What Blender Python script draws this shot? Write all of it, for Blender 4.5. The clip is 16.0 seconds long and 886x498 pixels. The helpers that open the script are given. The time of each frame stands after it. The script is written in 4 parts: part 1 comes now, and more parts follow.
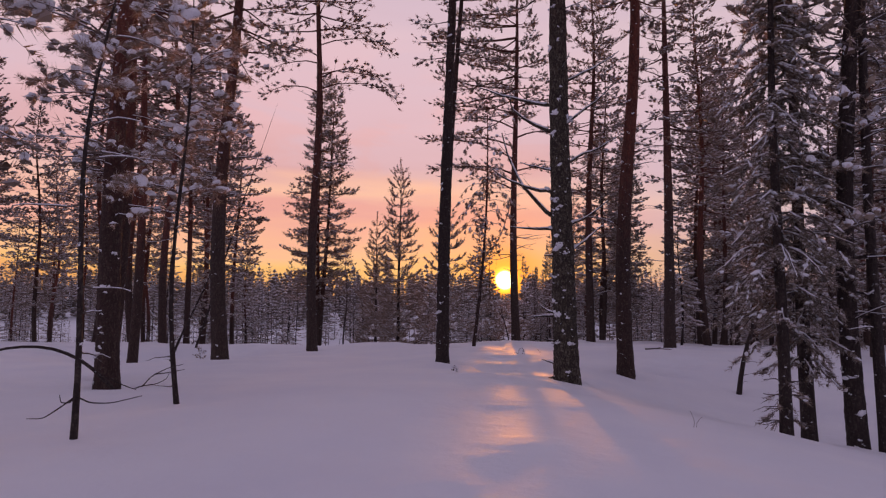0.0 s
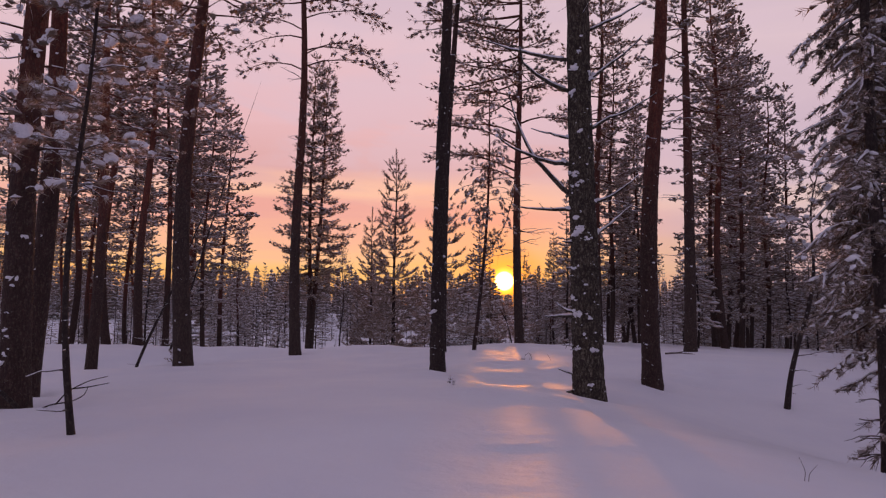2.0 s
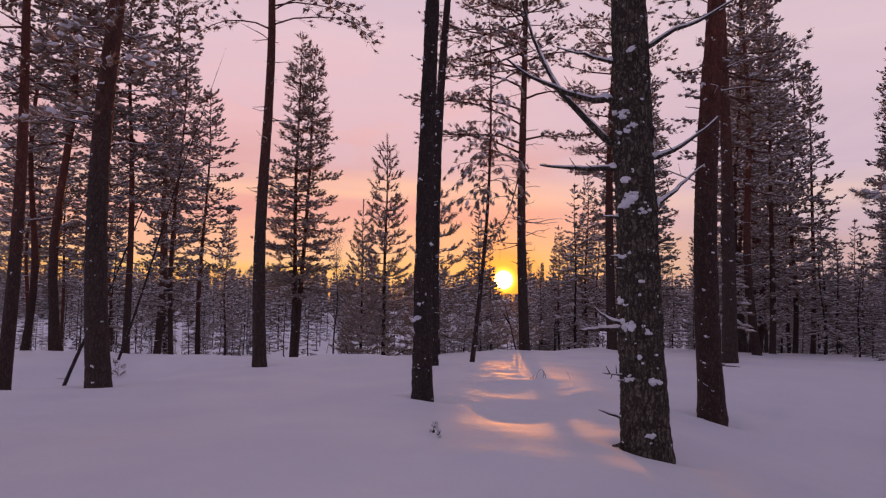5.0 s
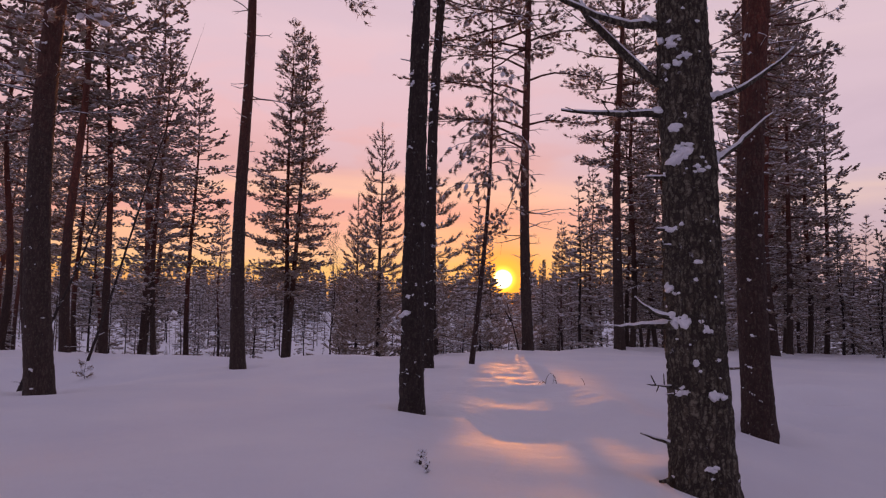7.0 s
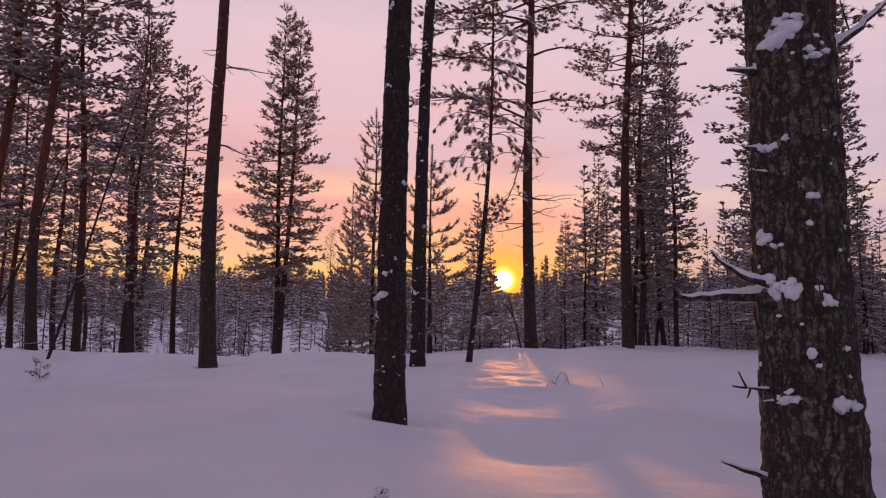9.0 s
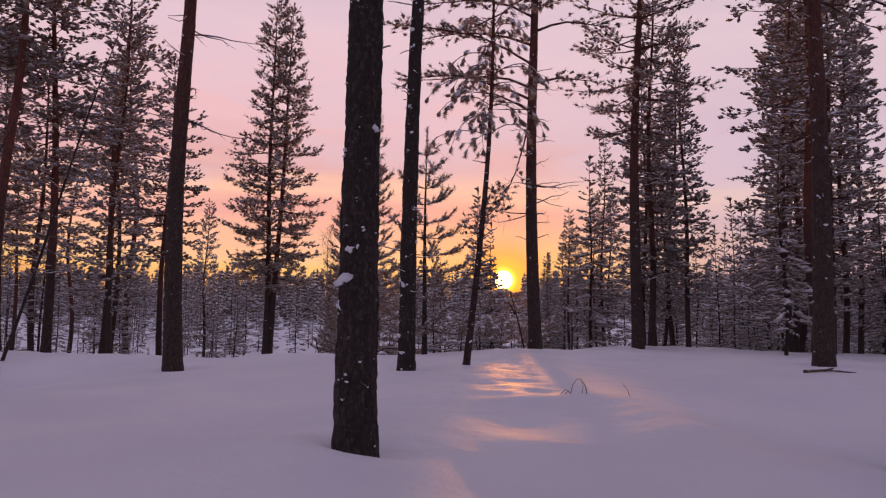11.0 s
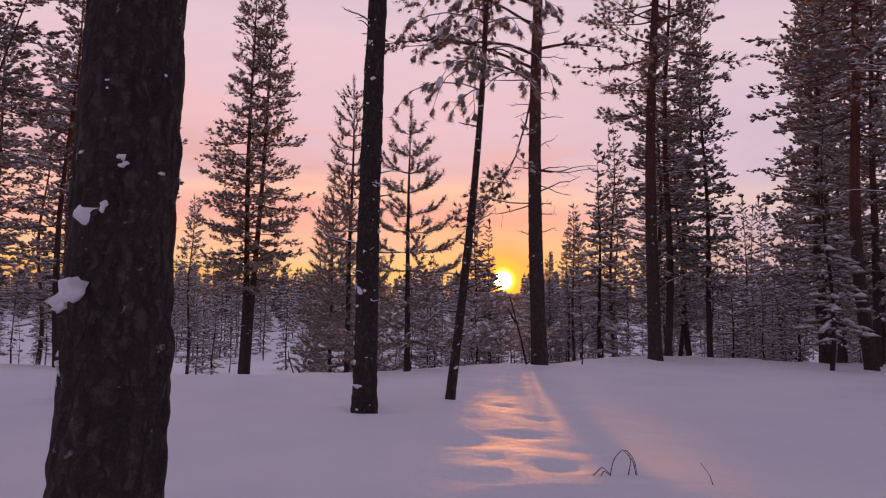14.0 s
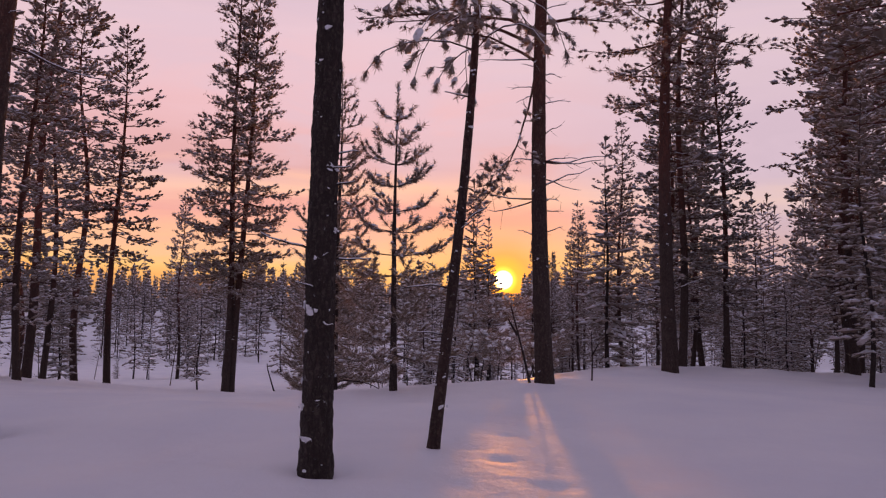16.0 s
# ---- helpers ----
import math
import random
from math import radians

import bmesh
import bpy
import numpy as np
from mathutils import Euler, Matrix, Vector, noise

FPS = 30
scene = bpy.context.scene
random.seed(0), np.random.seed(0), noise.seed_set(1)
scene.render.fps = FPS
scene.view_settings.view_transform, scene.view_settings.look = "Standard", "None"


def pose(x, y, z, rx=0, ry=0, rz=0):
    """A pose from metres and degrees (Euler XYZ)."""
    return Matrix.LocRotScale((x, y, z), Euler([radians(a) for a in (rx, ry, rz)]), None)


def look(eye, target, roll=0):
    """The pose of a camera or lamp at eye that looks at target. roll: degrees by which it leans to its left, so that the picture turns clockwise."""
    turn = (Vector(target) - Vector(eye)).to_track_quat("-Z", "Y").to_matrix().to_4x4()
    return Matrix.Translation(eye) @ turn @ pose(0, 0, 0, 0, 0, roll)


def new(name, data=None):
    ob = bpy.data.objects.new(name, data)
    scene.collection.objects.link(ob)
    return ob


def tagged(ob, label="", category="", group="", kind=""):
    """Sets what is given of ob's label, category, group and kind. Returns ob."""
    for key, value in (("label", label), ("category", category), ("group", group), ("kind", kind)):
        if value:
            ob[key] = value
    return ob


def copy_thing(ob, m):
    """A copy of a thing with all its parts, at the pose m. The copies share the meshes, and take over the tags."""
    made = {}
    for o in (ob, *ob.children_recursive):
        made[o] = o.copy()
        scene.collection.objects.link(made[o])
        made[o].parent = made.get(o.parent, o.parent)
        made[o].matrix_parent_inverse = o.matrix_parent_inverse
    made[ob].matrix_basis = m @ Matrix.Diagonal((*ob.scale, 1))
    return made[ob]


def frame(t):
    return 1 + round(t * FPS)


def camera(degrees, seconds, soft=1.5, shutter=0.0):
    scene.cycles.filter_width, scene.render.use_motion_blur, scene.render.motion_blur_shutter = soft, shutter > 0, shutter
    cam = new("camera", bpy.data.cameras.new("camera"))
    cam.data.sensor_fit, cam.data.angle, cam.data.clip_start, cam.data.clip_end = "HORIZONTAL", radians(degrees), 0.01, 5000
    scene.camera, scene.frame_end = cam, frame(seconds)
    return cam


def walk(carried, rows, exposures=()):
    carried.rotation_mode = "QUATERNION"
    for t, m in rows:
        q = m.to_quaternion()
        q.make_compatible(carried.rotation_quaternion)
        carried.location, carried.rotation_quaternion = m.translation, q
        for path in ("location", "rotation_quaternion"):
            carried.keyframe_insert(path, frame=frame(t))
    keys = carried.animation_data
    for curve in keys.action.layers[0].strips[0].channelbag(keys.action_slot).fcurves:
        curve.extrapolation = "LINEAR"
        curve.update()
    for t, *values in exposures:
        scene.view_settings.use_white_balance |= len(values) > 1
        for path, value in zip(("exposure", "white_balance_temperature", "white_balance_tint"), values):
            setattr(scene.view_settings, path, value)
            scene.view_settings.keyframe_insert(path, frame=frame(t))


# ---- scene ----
cam = camera(60.7, 16.0, 1.25)
METRES, EYE, TILT, LEAN, TURN = 13.0, 1.0, 0.0, 0.0, 0.0
ROWS = [
    (0.0, 0.0, 0.0, 0.0, -0.05, 5.22, -0.56),
    (0.5, -0.0016, 0.0333, -0.0009, -0.05, 5.24, -0.61),
    (1.0, 0.0004, 0.0688, -0.0011, -0.06, 5.25, -0.58),
    (1.5, 0.0024, 0.1069, -0.0003, -0.08, 5.26, -0.6),
    (2.0, 0.0046, 0.1451, -0.0003, -0.1, 5.28, -0.63),
    (2.5, 0.0072, 0.1835, 0.0005, -0.09, 5.28, -0.61),
    (3.0, 0.0092, 0.2221, 0.0031, -0.09, 5.27, -0.59),
    (3.5, 0.0103, 0.2594, 0.0066, -0.11, 5.25, -0.59),
    (4.0, 0.0118, 0.298, 0.0099, -0.12, 5.24, -0.58),
    (6.5, 0.0188, 0.444, 0.006, -0.22, 5.14, -0.67),
    (7.0, 0.0194, 0.4695, 0.0059, -0.21, 5.14, -0.65),
    (7.5, 0.0214, 0.497, 0.0049, -0.2, 5.15, -0.66),
    (8.0, 0.0236, 0.5253, 0.0036, -0.2, 5.16, -0.66),
    (8.5, 0.0261, 0.5547, -0.0001, -0.19, 5.17, -0.67),
    (9.0, 0.0273, 0.5821, -0.0036, -0.19, 5.18, -0.69),
    (9.5, 0.0285, 0.6097, -0.006, -0.18, 5.19, -0.69),
    (12.0, 0.0375, 0.7446, -0.0072, -0.18, 5.2, -0.69),
    (12.5, 0.0391, 0.7763, -0.0056, -0.19, 5.23, -0.69),
    (13.0, 0.0417, 0.8094, -0.0025, -0.22, 5.23, -0.68),
    (13.5, 0.0454, 0.8434, 0.0009, -0.22, 5.23, -0.7),
    (14.0, 0.051, 0.876, 0.0048, -0.22, 5.23, -0.73),
    (14.5, 0.0556, 0.9064, 0.0079, -0.21, 5.23, -0.72),
    (15.0, 0.0585, 0.9365, 0.0106, -0.19, 5.22, -0.73),
    (15.5, 0.0603, 0.9665, 0.0137, -0.19, 5.21, -0.73),
    (16.0, 0.0617, 0.9947, 0.0185, -0.18, 5.2, -0.71),
]
walk(cam, [(t, pose(0, 0, EYE, TILT, LEAN, TURN) @ pose(METRES * x, METRES * y, METRES * z, 90 + pitch, roll, yaw)) for t, x, y, z, yaw, pitch, roll in ROWS], [(0.0, -0.04), (6.0, 0.02), (16.0, 0.08)])

# ---- light: a low sun behind thin evening cloud ----
SUN_AZ, SUN_EL = radians(4.7), radians(2.9)
SUN = Vector((math.sin(SUN_AZ) * math.cos(SUN_EL), math.cos(SUN_AZ) * math.cos(SUN_EL), math.sin(SUN_EL)))
sun_data = bpy.data.lights.new("sun", "SUN")
sun_data.energy, sun_data.angle, sun_data.color = 2.6, radians(1.0), (1.0, 0.31, 0.0)
sun_lamp = new("sun", sun_data)
sun_lamp.matrix_world = look(SUN * 50, (0, 0, 0))

world = bpy.data.worlds.new("evening_sky")
scene.world = world
world.use_nodes = True
wt = world.node_tree
wt.nodes.clear()


def node(tree, kind, **values):
    n = tree.nodes.new(kind)
    for key, value in values.items():
        if key in n.inputs:
            n.inputs[key].default_value = value
    return n


def math_node(tree, op, a, b=None, clamp=False):
    n = tree.nodes.new("ShaderNodeMath")
    n.operation, n.use_clamp = op, clamp
    for i, v in enumerate((a, b)):
        if v is None:
            continue
        if isinstance(v, (int, float)):
            n.inputs[i].default_value = v
        else:
            tree.links.new(v, n.inputs[i])
    return n.outputs[0]


def ramp_node(tree, fac, stops, smooth=False):
    n = tree.nodes.new("ShaderNodeValToRGB")
    n.color_ramp.interpolation = "EASE" if smooth else "LINEAR"
    while len(n.color_ramp.elements) < len(stops):
        n.color_ramp.elements.new(0.5)
    for e, (p, c) in zip(n.color_ramp.elements, stops):
        e.position = p
        e.color = (*c, 1)
    tree.links.new(fac, n.inputs[0])
    return n.outputs[0]


def mix_node(tree, fac, a, b, op="MIX"):
    n = tree.nodes.new("ShaderNodeMix")
    n.data_type, n.blend_type = "RGBA", op
    for i, v in ((0, fac), (6, a), (7, b)):
        if isinstance(v, (int, float)):
            n.inputs[i].default_value = v
        elif isinstance(v, tuple):
            n.inputs[i].default_value = (*v, 1)
        else:
            tree.links.new(v, n.inputs[i])
    return n.outputs[2]


def build_sky():
    t = wt
    way = t.nodes.new("ShaderNodeTexCoord").outputs["Generated"]
    xyz = t.nodes.new("ShaderNodeSeparateXYZ")
    t.links.new(way, xyz.inputs[0])
    z = xyz.outputs[2]
    dot = t.nodes.new("ShaderNodeVectorMath")
    dot.operation = "DOT_PRODUCT"
    t.links.new(way, dot.inputs[0])
    dot.inputs[1].default_value = SUN
    away = math_node(t, "ARCCOSINE", math_node(t, "MINIMUM", dot.outputs["Value"], 0.999999))
    # streaks of thin cloud, long across and flat in height
    stretch = t.nodes.new("ShaderNodeMapping")
    stretch.inputs["Scale"].default_value = (1.6, 1.6, 13.0)
    t.links.new(way, stretch.inputs[0])
    cloud = node(t, "ShaderNodeTexNoise", Scale=2.2, Detail=4.0, Roughness=0.5, Distortion=0.4)
    t.links.new(stretch.outputs[0], cloud.inputs["Vector"])
    height = math_node(t, "ADD", z, math_node(t, "MULTIPLY", math_node(t, "SUBTRACT", cloud.outputs["Fac"], 0.5), 0.085))
    sunny = ramp_node(t, math_node(t, "MULTIPLY", height, 1.0, True), [
        (0.0, (0.60, 0.26, 0.12)), (0.045, (0.95, 0.44, 0.14)), (0.066, (1.0, 0.55, 0.20)), (0.086, (1.0, 0.53, 0.29)), (0.11, (0.95, 0.46, 0.33)), (0.135, (0.86, 0.39, 0.34)), (0.16, (0.98, 0.54, 0.39)),
        (0.2, (0.76, 0.41, 0.41)), (0.26, (0.82, 0.49, 0.52)), (0.36, (0.79, 0.545, 0.61)), (0.55, (0.45, 0.355, 0.48)), (1.0, (0.27, 0.24, 0.38))])
    aside = ramp_node(t, math_node(t, "MULTIPLY", height, 1.0, True), [
        (0.0, (0.44, 0.28, 0.31)), (0.08, (0.60, 0.38, 0.38)), (0.12, (0.60, 0.43, 0.50)), (0.15, (0.76, 0.53, 0.50)), (0.185, (0.62, 0.46, 0.55)), (0.24, (0.64, 0.47, 0.56)), (0.34, (0.74, 0.545, 0.60)),
        (0.55, (0.46, 0.385, 0.54)), (1.0, (0.27, 0.24, 0.38))])
    behind = ramp_node(t, math_node(t, "MULTIPLY", height, 1.0, True), [
        (0.0, (0.30, 0.225, 0.29)), (0.1, (0.385, 0.29, 0.375)), (0.17, (0.44, 0.335, 0.43)), (0.25, (0.375, 0.32, 0.45)), (0.5, (0.29, 0.262, 0.42)), (1.0, (0.27, 0.24, 0.38))])
    # soft lavender drifts between the pink ones
    drift = t.nodes.new("ShaderNodeMapping")
    drift.inputs["Scale"].default_value = (1.0, 1.0, 3.2)
    t.links.new(way, drift.inputs[0])
    patch = node(t, "ShaderNodeTexNoise", Scale=4.6, Detail=5.0, Roughness=0.55, Distortion=0.7)
    t.links.new(drift.outputs[0], patch.inputs["Vector"])
    veil = ramp_node(t, patch.outputs["Fac"], [(0.44, (0, 0, 0)), (0.60, (1, 1, 1))], True)
    high_up = ramp_node(t, z, [(0.12, (0, 0, 0)), (0.22, (1, 1, 1))], True)
    # the bright band of the afterglow lies to one side of the sun
    band = t.nodes.new("ShaderNodeVectorMath")
    band.operation = "DOT_PRODUCT"
    t.links.new(way, band.inputs[0])
    band.inputs[1].default_value = (math.sin(radians(-12)), math.cos(radians(-12)), 0.0)
    off = math_node(t, "DIVIDE", math_node(t, "ARCCOSINE", math_node(t, "MINIMUM", band.outputs["Value"], 0.999999)), math.pi)
    side = ramp_node(t, off, [(0.09, (0, 0, 0)), (0.21, (1, 1, 1))], True)
    rear = ramp_node(t, off, [(0.26, (0, 0, 0)), (0.42, (1, 1, 1))], True)
    base = mix_node(t, rear, mix_node(t, side, sunny, aside), behind)
    base = mix_node(t, math_node(t, "MULTIPLY", math_node(t, "MULTIPLY", veil, high_up), 0.42), base, (0.71, 0.52, 0.61))
    # the sun's own glare and the glow round it
    glow = ramp_node(t, math_node(t, "DIVIDE", away, radians(10)), [(0.0, (1, 1, 1)), (0.14, (0.8, 0.8, 0.8)), (0.34, (0.28, 0.28, 0.28)), (1.0, (0, 0, 0))])
    base = mix_node(t, math_node(t, "MULTIPLY", glow, 0.92), base, (1.15, 0.33, 0.015))
    disc = ramp_node(t, math_node(t, "DIVIDE", away, radians(2.0)), [(0.0, (16, 12, 6)), (0.25, (10, 7, 2.4)), (0.38, (1.4, 0.62, 0.05)), (0.55, (0.5, 0.17, 0.0)), (1.0, (0, 0, 0))])
    sky = t.nodes.new("ShaderNodeTexSky")
    sky.sky_type, sky.sun_disc = "NISHITA", False
    sky.sun_elevation, sky.sun_rotation = SUN_EL, SUN_AZ
    faint = t.nodes.new("ShaderNodeBackground")
    faint.inputs["Strength"].default_value = 0.004
    t.links.new(sky.outputs[0], faint.inputs[0])
    main = t.nodes.new("ShaderNodeBackground")
    t.links.new(mix_node(t, 1.0, base, disc, "ADD"), main.inputs[0])
    both = t.nodes.new("ShaderNodeAddShader")
    t.links.new(main.outputs[0], both.inputs[0])
    t.links.new(faint.outputs[0], both.inputs[1])
    out = t.nodes.new("ShaderNodeOutputWorld")
    t.links.new(both.outputs[0], out.inputs[0])


build_sky()


# ---- materials ----
def material(name, rough):
    m = bpy.data.materials.new(name)
    m.use_nodes = True
    b = m.node_tree.nodes["Principled BSDF"]
    b.inputs["Roughness"].default_value = rough
    b.inputs["Specular IOR Level"].default_value = 0.25
    return m, m.node_tree, b


def noise_node(t, vec, scale, detail=4.0, rough=0.55):
    n = node(t, "ShaderNodeTexNoise", Scale=scale, Detail=detail, Roughness=rough)
    t.links.new(vec, n.inputs["Vector"])
    return n.outputs["Fac"]


def bump_node(t, b, height, strength, distance):
    n = node(t, "ShaderNodeBump", Strength=strength, Distance=distance)
    t.links.new(height, n.inputs["Height"])
    t.links.new(n.outputs[0], b.inputs["Normal"])


def snow_material():
    m, t, b = material("snow", 0.65)
    co = t.nodes.new("ShaderNodeTexCoord").outputs["Object"]
    wide, fine = noise_node(t, co, 0.6, 3.0), noise_node(t, co, 60.0, 3.0, 0.7)
    b.inputs["Specular IOR Level"].default_value = 0.22
    col = ramp_node(t, wide, [(0.3, (0.72, 0.74, 0.79)), (0.7, (0.80, 0.81, 0.83))])
    t.links.new(mix_node(t, math_node(t, "MULTIPLY", fine, 0.12), col, (0.66, 0.68, 0.74)), b.inputs["Base Color"])
    mid = noise_node(t, co, 5.0, 4.0)
    bump_node(t, b, math_node(t, "ADD", math_node(t, "MULTIPLY", mid, 0.03), math_node(t, "MULTIPLY", fine, 0.004)), 0.5, 1.0)
    return m


def clump_snow_material():
    m, t, b = material("clinging_snow", 0.75)
    co = t.nodes.new("ShaderNodeTexCoord").outputs["Object"]
    grain = noise_node(t, co, 45.0, 3.0, 0.7)
    t.links.new(ramp_node(t, grain, [(0.3, (0.70, 0.72, 0.78)), (0.65, (0.84, 0.85, 0.88))]), b.inputs["Base Color"])
    bump_node(t, b, grain, 0.5, 0.01)
    return m


def bark_material(name, low, high, change, frost, furrow=0.25, lichens=0.16):
    """Scaly grey-brown bark below, thin red bark above the height change, frost and pale lichen in specks."""
    m, t, b = material(name, 0.9)
    co = t.nodes.new("ShaderNodeTexCoord").outputs["Object"]
    place = t.nodes.new("ShaderNodeMapping")
    place.inputs["Scale"].default_value = (1, 1, 0.24)
    t.links.new(co, place.inputs[0])
    warp = node(t, "ShaderNodeTexNoise", Scale=16.0, Detail=4.0, Roughness=0.6)
    t.links.new(co, warp.inputs["Vector"])
    shove = t.nodes.new("ShaderNodeVectorMath")
    shove.operation = "MULTIPLY_ADD"
    t.links.new(warp.outputs["Color"], shove.inputs[0])
    shove.inputs[1].default_value = (0.07, 0.07, 0.05)
    t.links.new(place.outputs[0], shove.inputs[2])
    plates = node(t, "ShaderNodeTexVoronoi", Scale=30.0)
    plates.feature = "DISTANCE_TO_EDGE"
    t.links.new(shove.outputs[0], plates.inputs["Vector"])
    tone = node(t, "ShaderNodeTexVoronoi", Scale=30.0)
    t.links.new(shove.outputs[0], tone.inputs["Vector"])
    grain, blot = noise_node(t, place.outputs[0], 70.0, 5.0, 0.65), noise_node(t, co, 5.0, 4.0)
    xyz = t.nodes.new("ShaderNodeSeparateXYZ")
    t.links.new(co, xyz.inputs[0])
    up = math_node(t, "ADD", xyz.outputs[2], math_node(t, "MULTIPLY", blot, 2.0))
    up = math_node(t, "DIVIDE", math_node(t, "SUBTRACT", up, change), 2.4, True)
    dark = tuple(0.42 * c for c in low)
    lower = mix_node(t, ramp_node(t, grain, [(0.3, (0, 0, 0)), (0.7, (1, 1, 1))]), dark, low)
    upper = mix_node(t, ramp_node(t, grain, [(0.3, (0, 0, 0)), (0.7, (1, 1, 1))]), tuple(0.6 * c for c in high), high)
    col = mix_node(t, up, lower, upper)
    shade = t.nodes.new("ShaderNodeSeparateColor")
    t.links.new(tone.outputs["Color"], shade.inputs[0])
    col = mix_node(t, math_node(t, "MULTIPLY", shade.outputs[0], 0.55), col, tuple(0.35 * c for c in low))
    crack = ramp_node(t, plates.outputs["Distance"], [(0.0, (0, 0, 0)), (0.22, (1, 1, 1))], True)
    col = mix_node(t, math_node(t, "MULTIPLY", math_node(t, "SUBTRACT", 1.0, crack), furrow), col, (0.024, 0.018, 0.017))
    lichen = ramp_node(t, noise_node(t, co, 38.0, 5.0, 0.7), [(0.49, (0, 0, 0)), (0.56, (1, 1, 1))])
    col = mix_node(t, math_node(t, "MULTIPLY", math_node(t, "MULTIPLY", lichen, crack), lichens), col, (0.26, 0.24, 0.185))
    rime = ramp_node(t, noise_node(t, co, 17.0, 6.0, 0.8), [(frost, (0, 0, 0)), (frost + 0.07, (1, 1, 1))])
    col = mix_node(t, math_node(t, "MULTIPLY", rime, 0.6), col, (0.62, 0.62, 0.66))
    t.links.new(col, b.inputs["Base Color"])
    bump_node(t, b, math_node(t, "ADD", math_node(t, "MULTIPLY", crack, 0.9), math_node(t, "MULTIPLY", grain, 0.5)), 0.65, 0.02)
    return m


def needle_material(name, dark, light, frost, rime=(0.72, 0.69, 0.72)):
    """Needles dark below; hoar frost lies on what faces up, thicker on some shoots than on others."""
    m, t, b = material(name, 0.65)
    geo = t.nodes.new("ShaderNodeNewGeometry")
    rnd = geo.outputs["Random Per Island"]
    info = t.nodes.new("ShaderNodeObjectInfo").outputs["Random"]
    col = ramp_node(t, rnd, [(0.0, dark), (0.5, light), (0.8, tuple(0.7 * a for a in light)), (1.0, tuple(1.5 * a for a in light))])
    facing = t.nodes.new("ShaderNodeSeparateXYZ")
    t.links.new(geo.outputs["Normal"], facing.inputs[0])
    shuffled = math_node(t, "FRACT", math_node(t, "MULTIPLY", rnd, 7.31))
    lie = math_node(t, "ADD", math_node(t, "MULTIPLY", facing.outputs[2], 0.9), math_node(t, "MULTIPLY", shuffled, 1.1))
    lie = math_node(t, "MULTIPLY", math_node(t, "SUBTRACT", lie, 1.5 - frost), 1.3, True)
    col = mix_node(t, math_node(t, "MULTIPLY", lie, 0.85), col, rime)
    hue = node(t, "ShaderNodeHueSaturation", Saturation=1.0)
    t.links.new(col, hue.inputs["Color"])
    t.links.new(math_node(t, "ADD", math_node(t, "MULTIPLY", info, 0.4), 0.8), hue.inputs["Value"])
    t.links.new(hue.outputs[0], b.inputs["Base Color"])
    thin = t.nodes.new("ShaderNodeBsdfTranslucent")
    t.links.new(mix_node(t, 0.4, hue.outputs[0], (0.5, 0.27, 0.10)), thin.inputs["Color"])
    both = node(t, "ShaderNodeMixShader", Fac=0.4)
    t.links.new(b.outputs[0], both.inputs[1])
    t.links.new(thin.outputs[0], both.inputs[2])
    t.links.new(both.outputs[0], t.nodes["Material Output"].inputs["Surface"])
    return m


def wood_material(name, colour):
    m, t, b = material(name, 0.9)
    co = t.nodes.new("ShaderNodeTexCoord").outputs["Object"]
    grain = noise_node(t, co, 40.0, 4.0, 0.65)
    col = ramp_node(t, grain, [(0.3, tuple(0.5 * c for c in colour)), (0.6, colour)])
    rime = ramp_node(t, noise_node(t, co, 14.0, 4.0, 0.7), [(0.58, (0, 0, 0)), (0.66, (1, 1, 1))])
    t.links.new(mix_node(t, math_node(t, "MULTIPLY", rime, 0.6), col, (0.6, 0.61, 0.66)), b.inputs["Base Color"])
    bump_node(t, b, grain, 0.5, 0.006)
    return m


SNOW, CLING = snow_material(), clump_snow_material()
BARK = bark_material("pine_bark", (0.098, 0.066, 0.057), (0.180, 0.064, 0.046), 3.6, 0.64)
BARK_KNOTTY = bark_material("knotty_bark", (0.112, 0.092, 0.070), (0.14, 0.076, 0.056), 5.0, 0.62, 0.7, 0.5)
BARK_RED = bark_material("red_pine_bark", (0.088, 0.052, 0.045), (0.225, 0.068, 0.046), 3.0, 0.65)
BARK_DARK = bark_material("dark_bark", (0.070, 0.051, 0.047), (0.105, 0.060, 0.049), 5.0, 0.63, 0.4, 0.12)
NEEDLES = needle_material("pine_needles", (0.125, 0.100, 0.080), (0.275, 0.232, 0.188), 1.0)
SPRUCE = needle_material("spruce_needles", (0.085, 0.078, 0.064), (0.19, 0.175, 0.145), 0.95)
FROSTED = needle_material("frosted_needles", (0.135, 0.12, 0.102), (0.29, 0.26, 0.225), 1.1)
DARK_WOODS = needle_material("far_needles", (0.105, 0.092, 0.080), (0.22, 0.198, 0.17), 0.85)
WOOD = wood_material("grey_twig", (0.13, 0.10, 0.085))


# ---- geometry kit ----
def unit(v):
    return v / np.maximum(np.linalg.norm(v, axis=-1, keepdims=True), 1e-9)


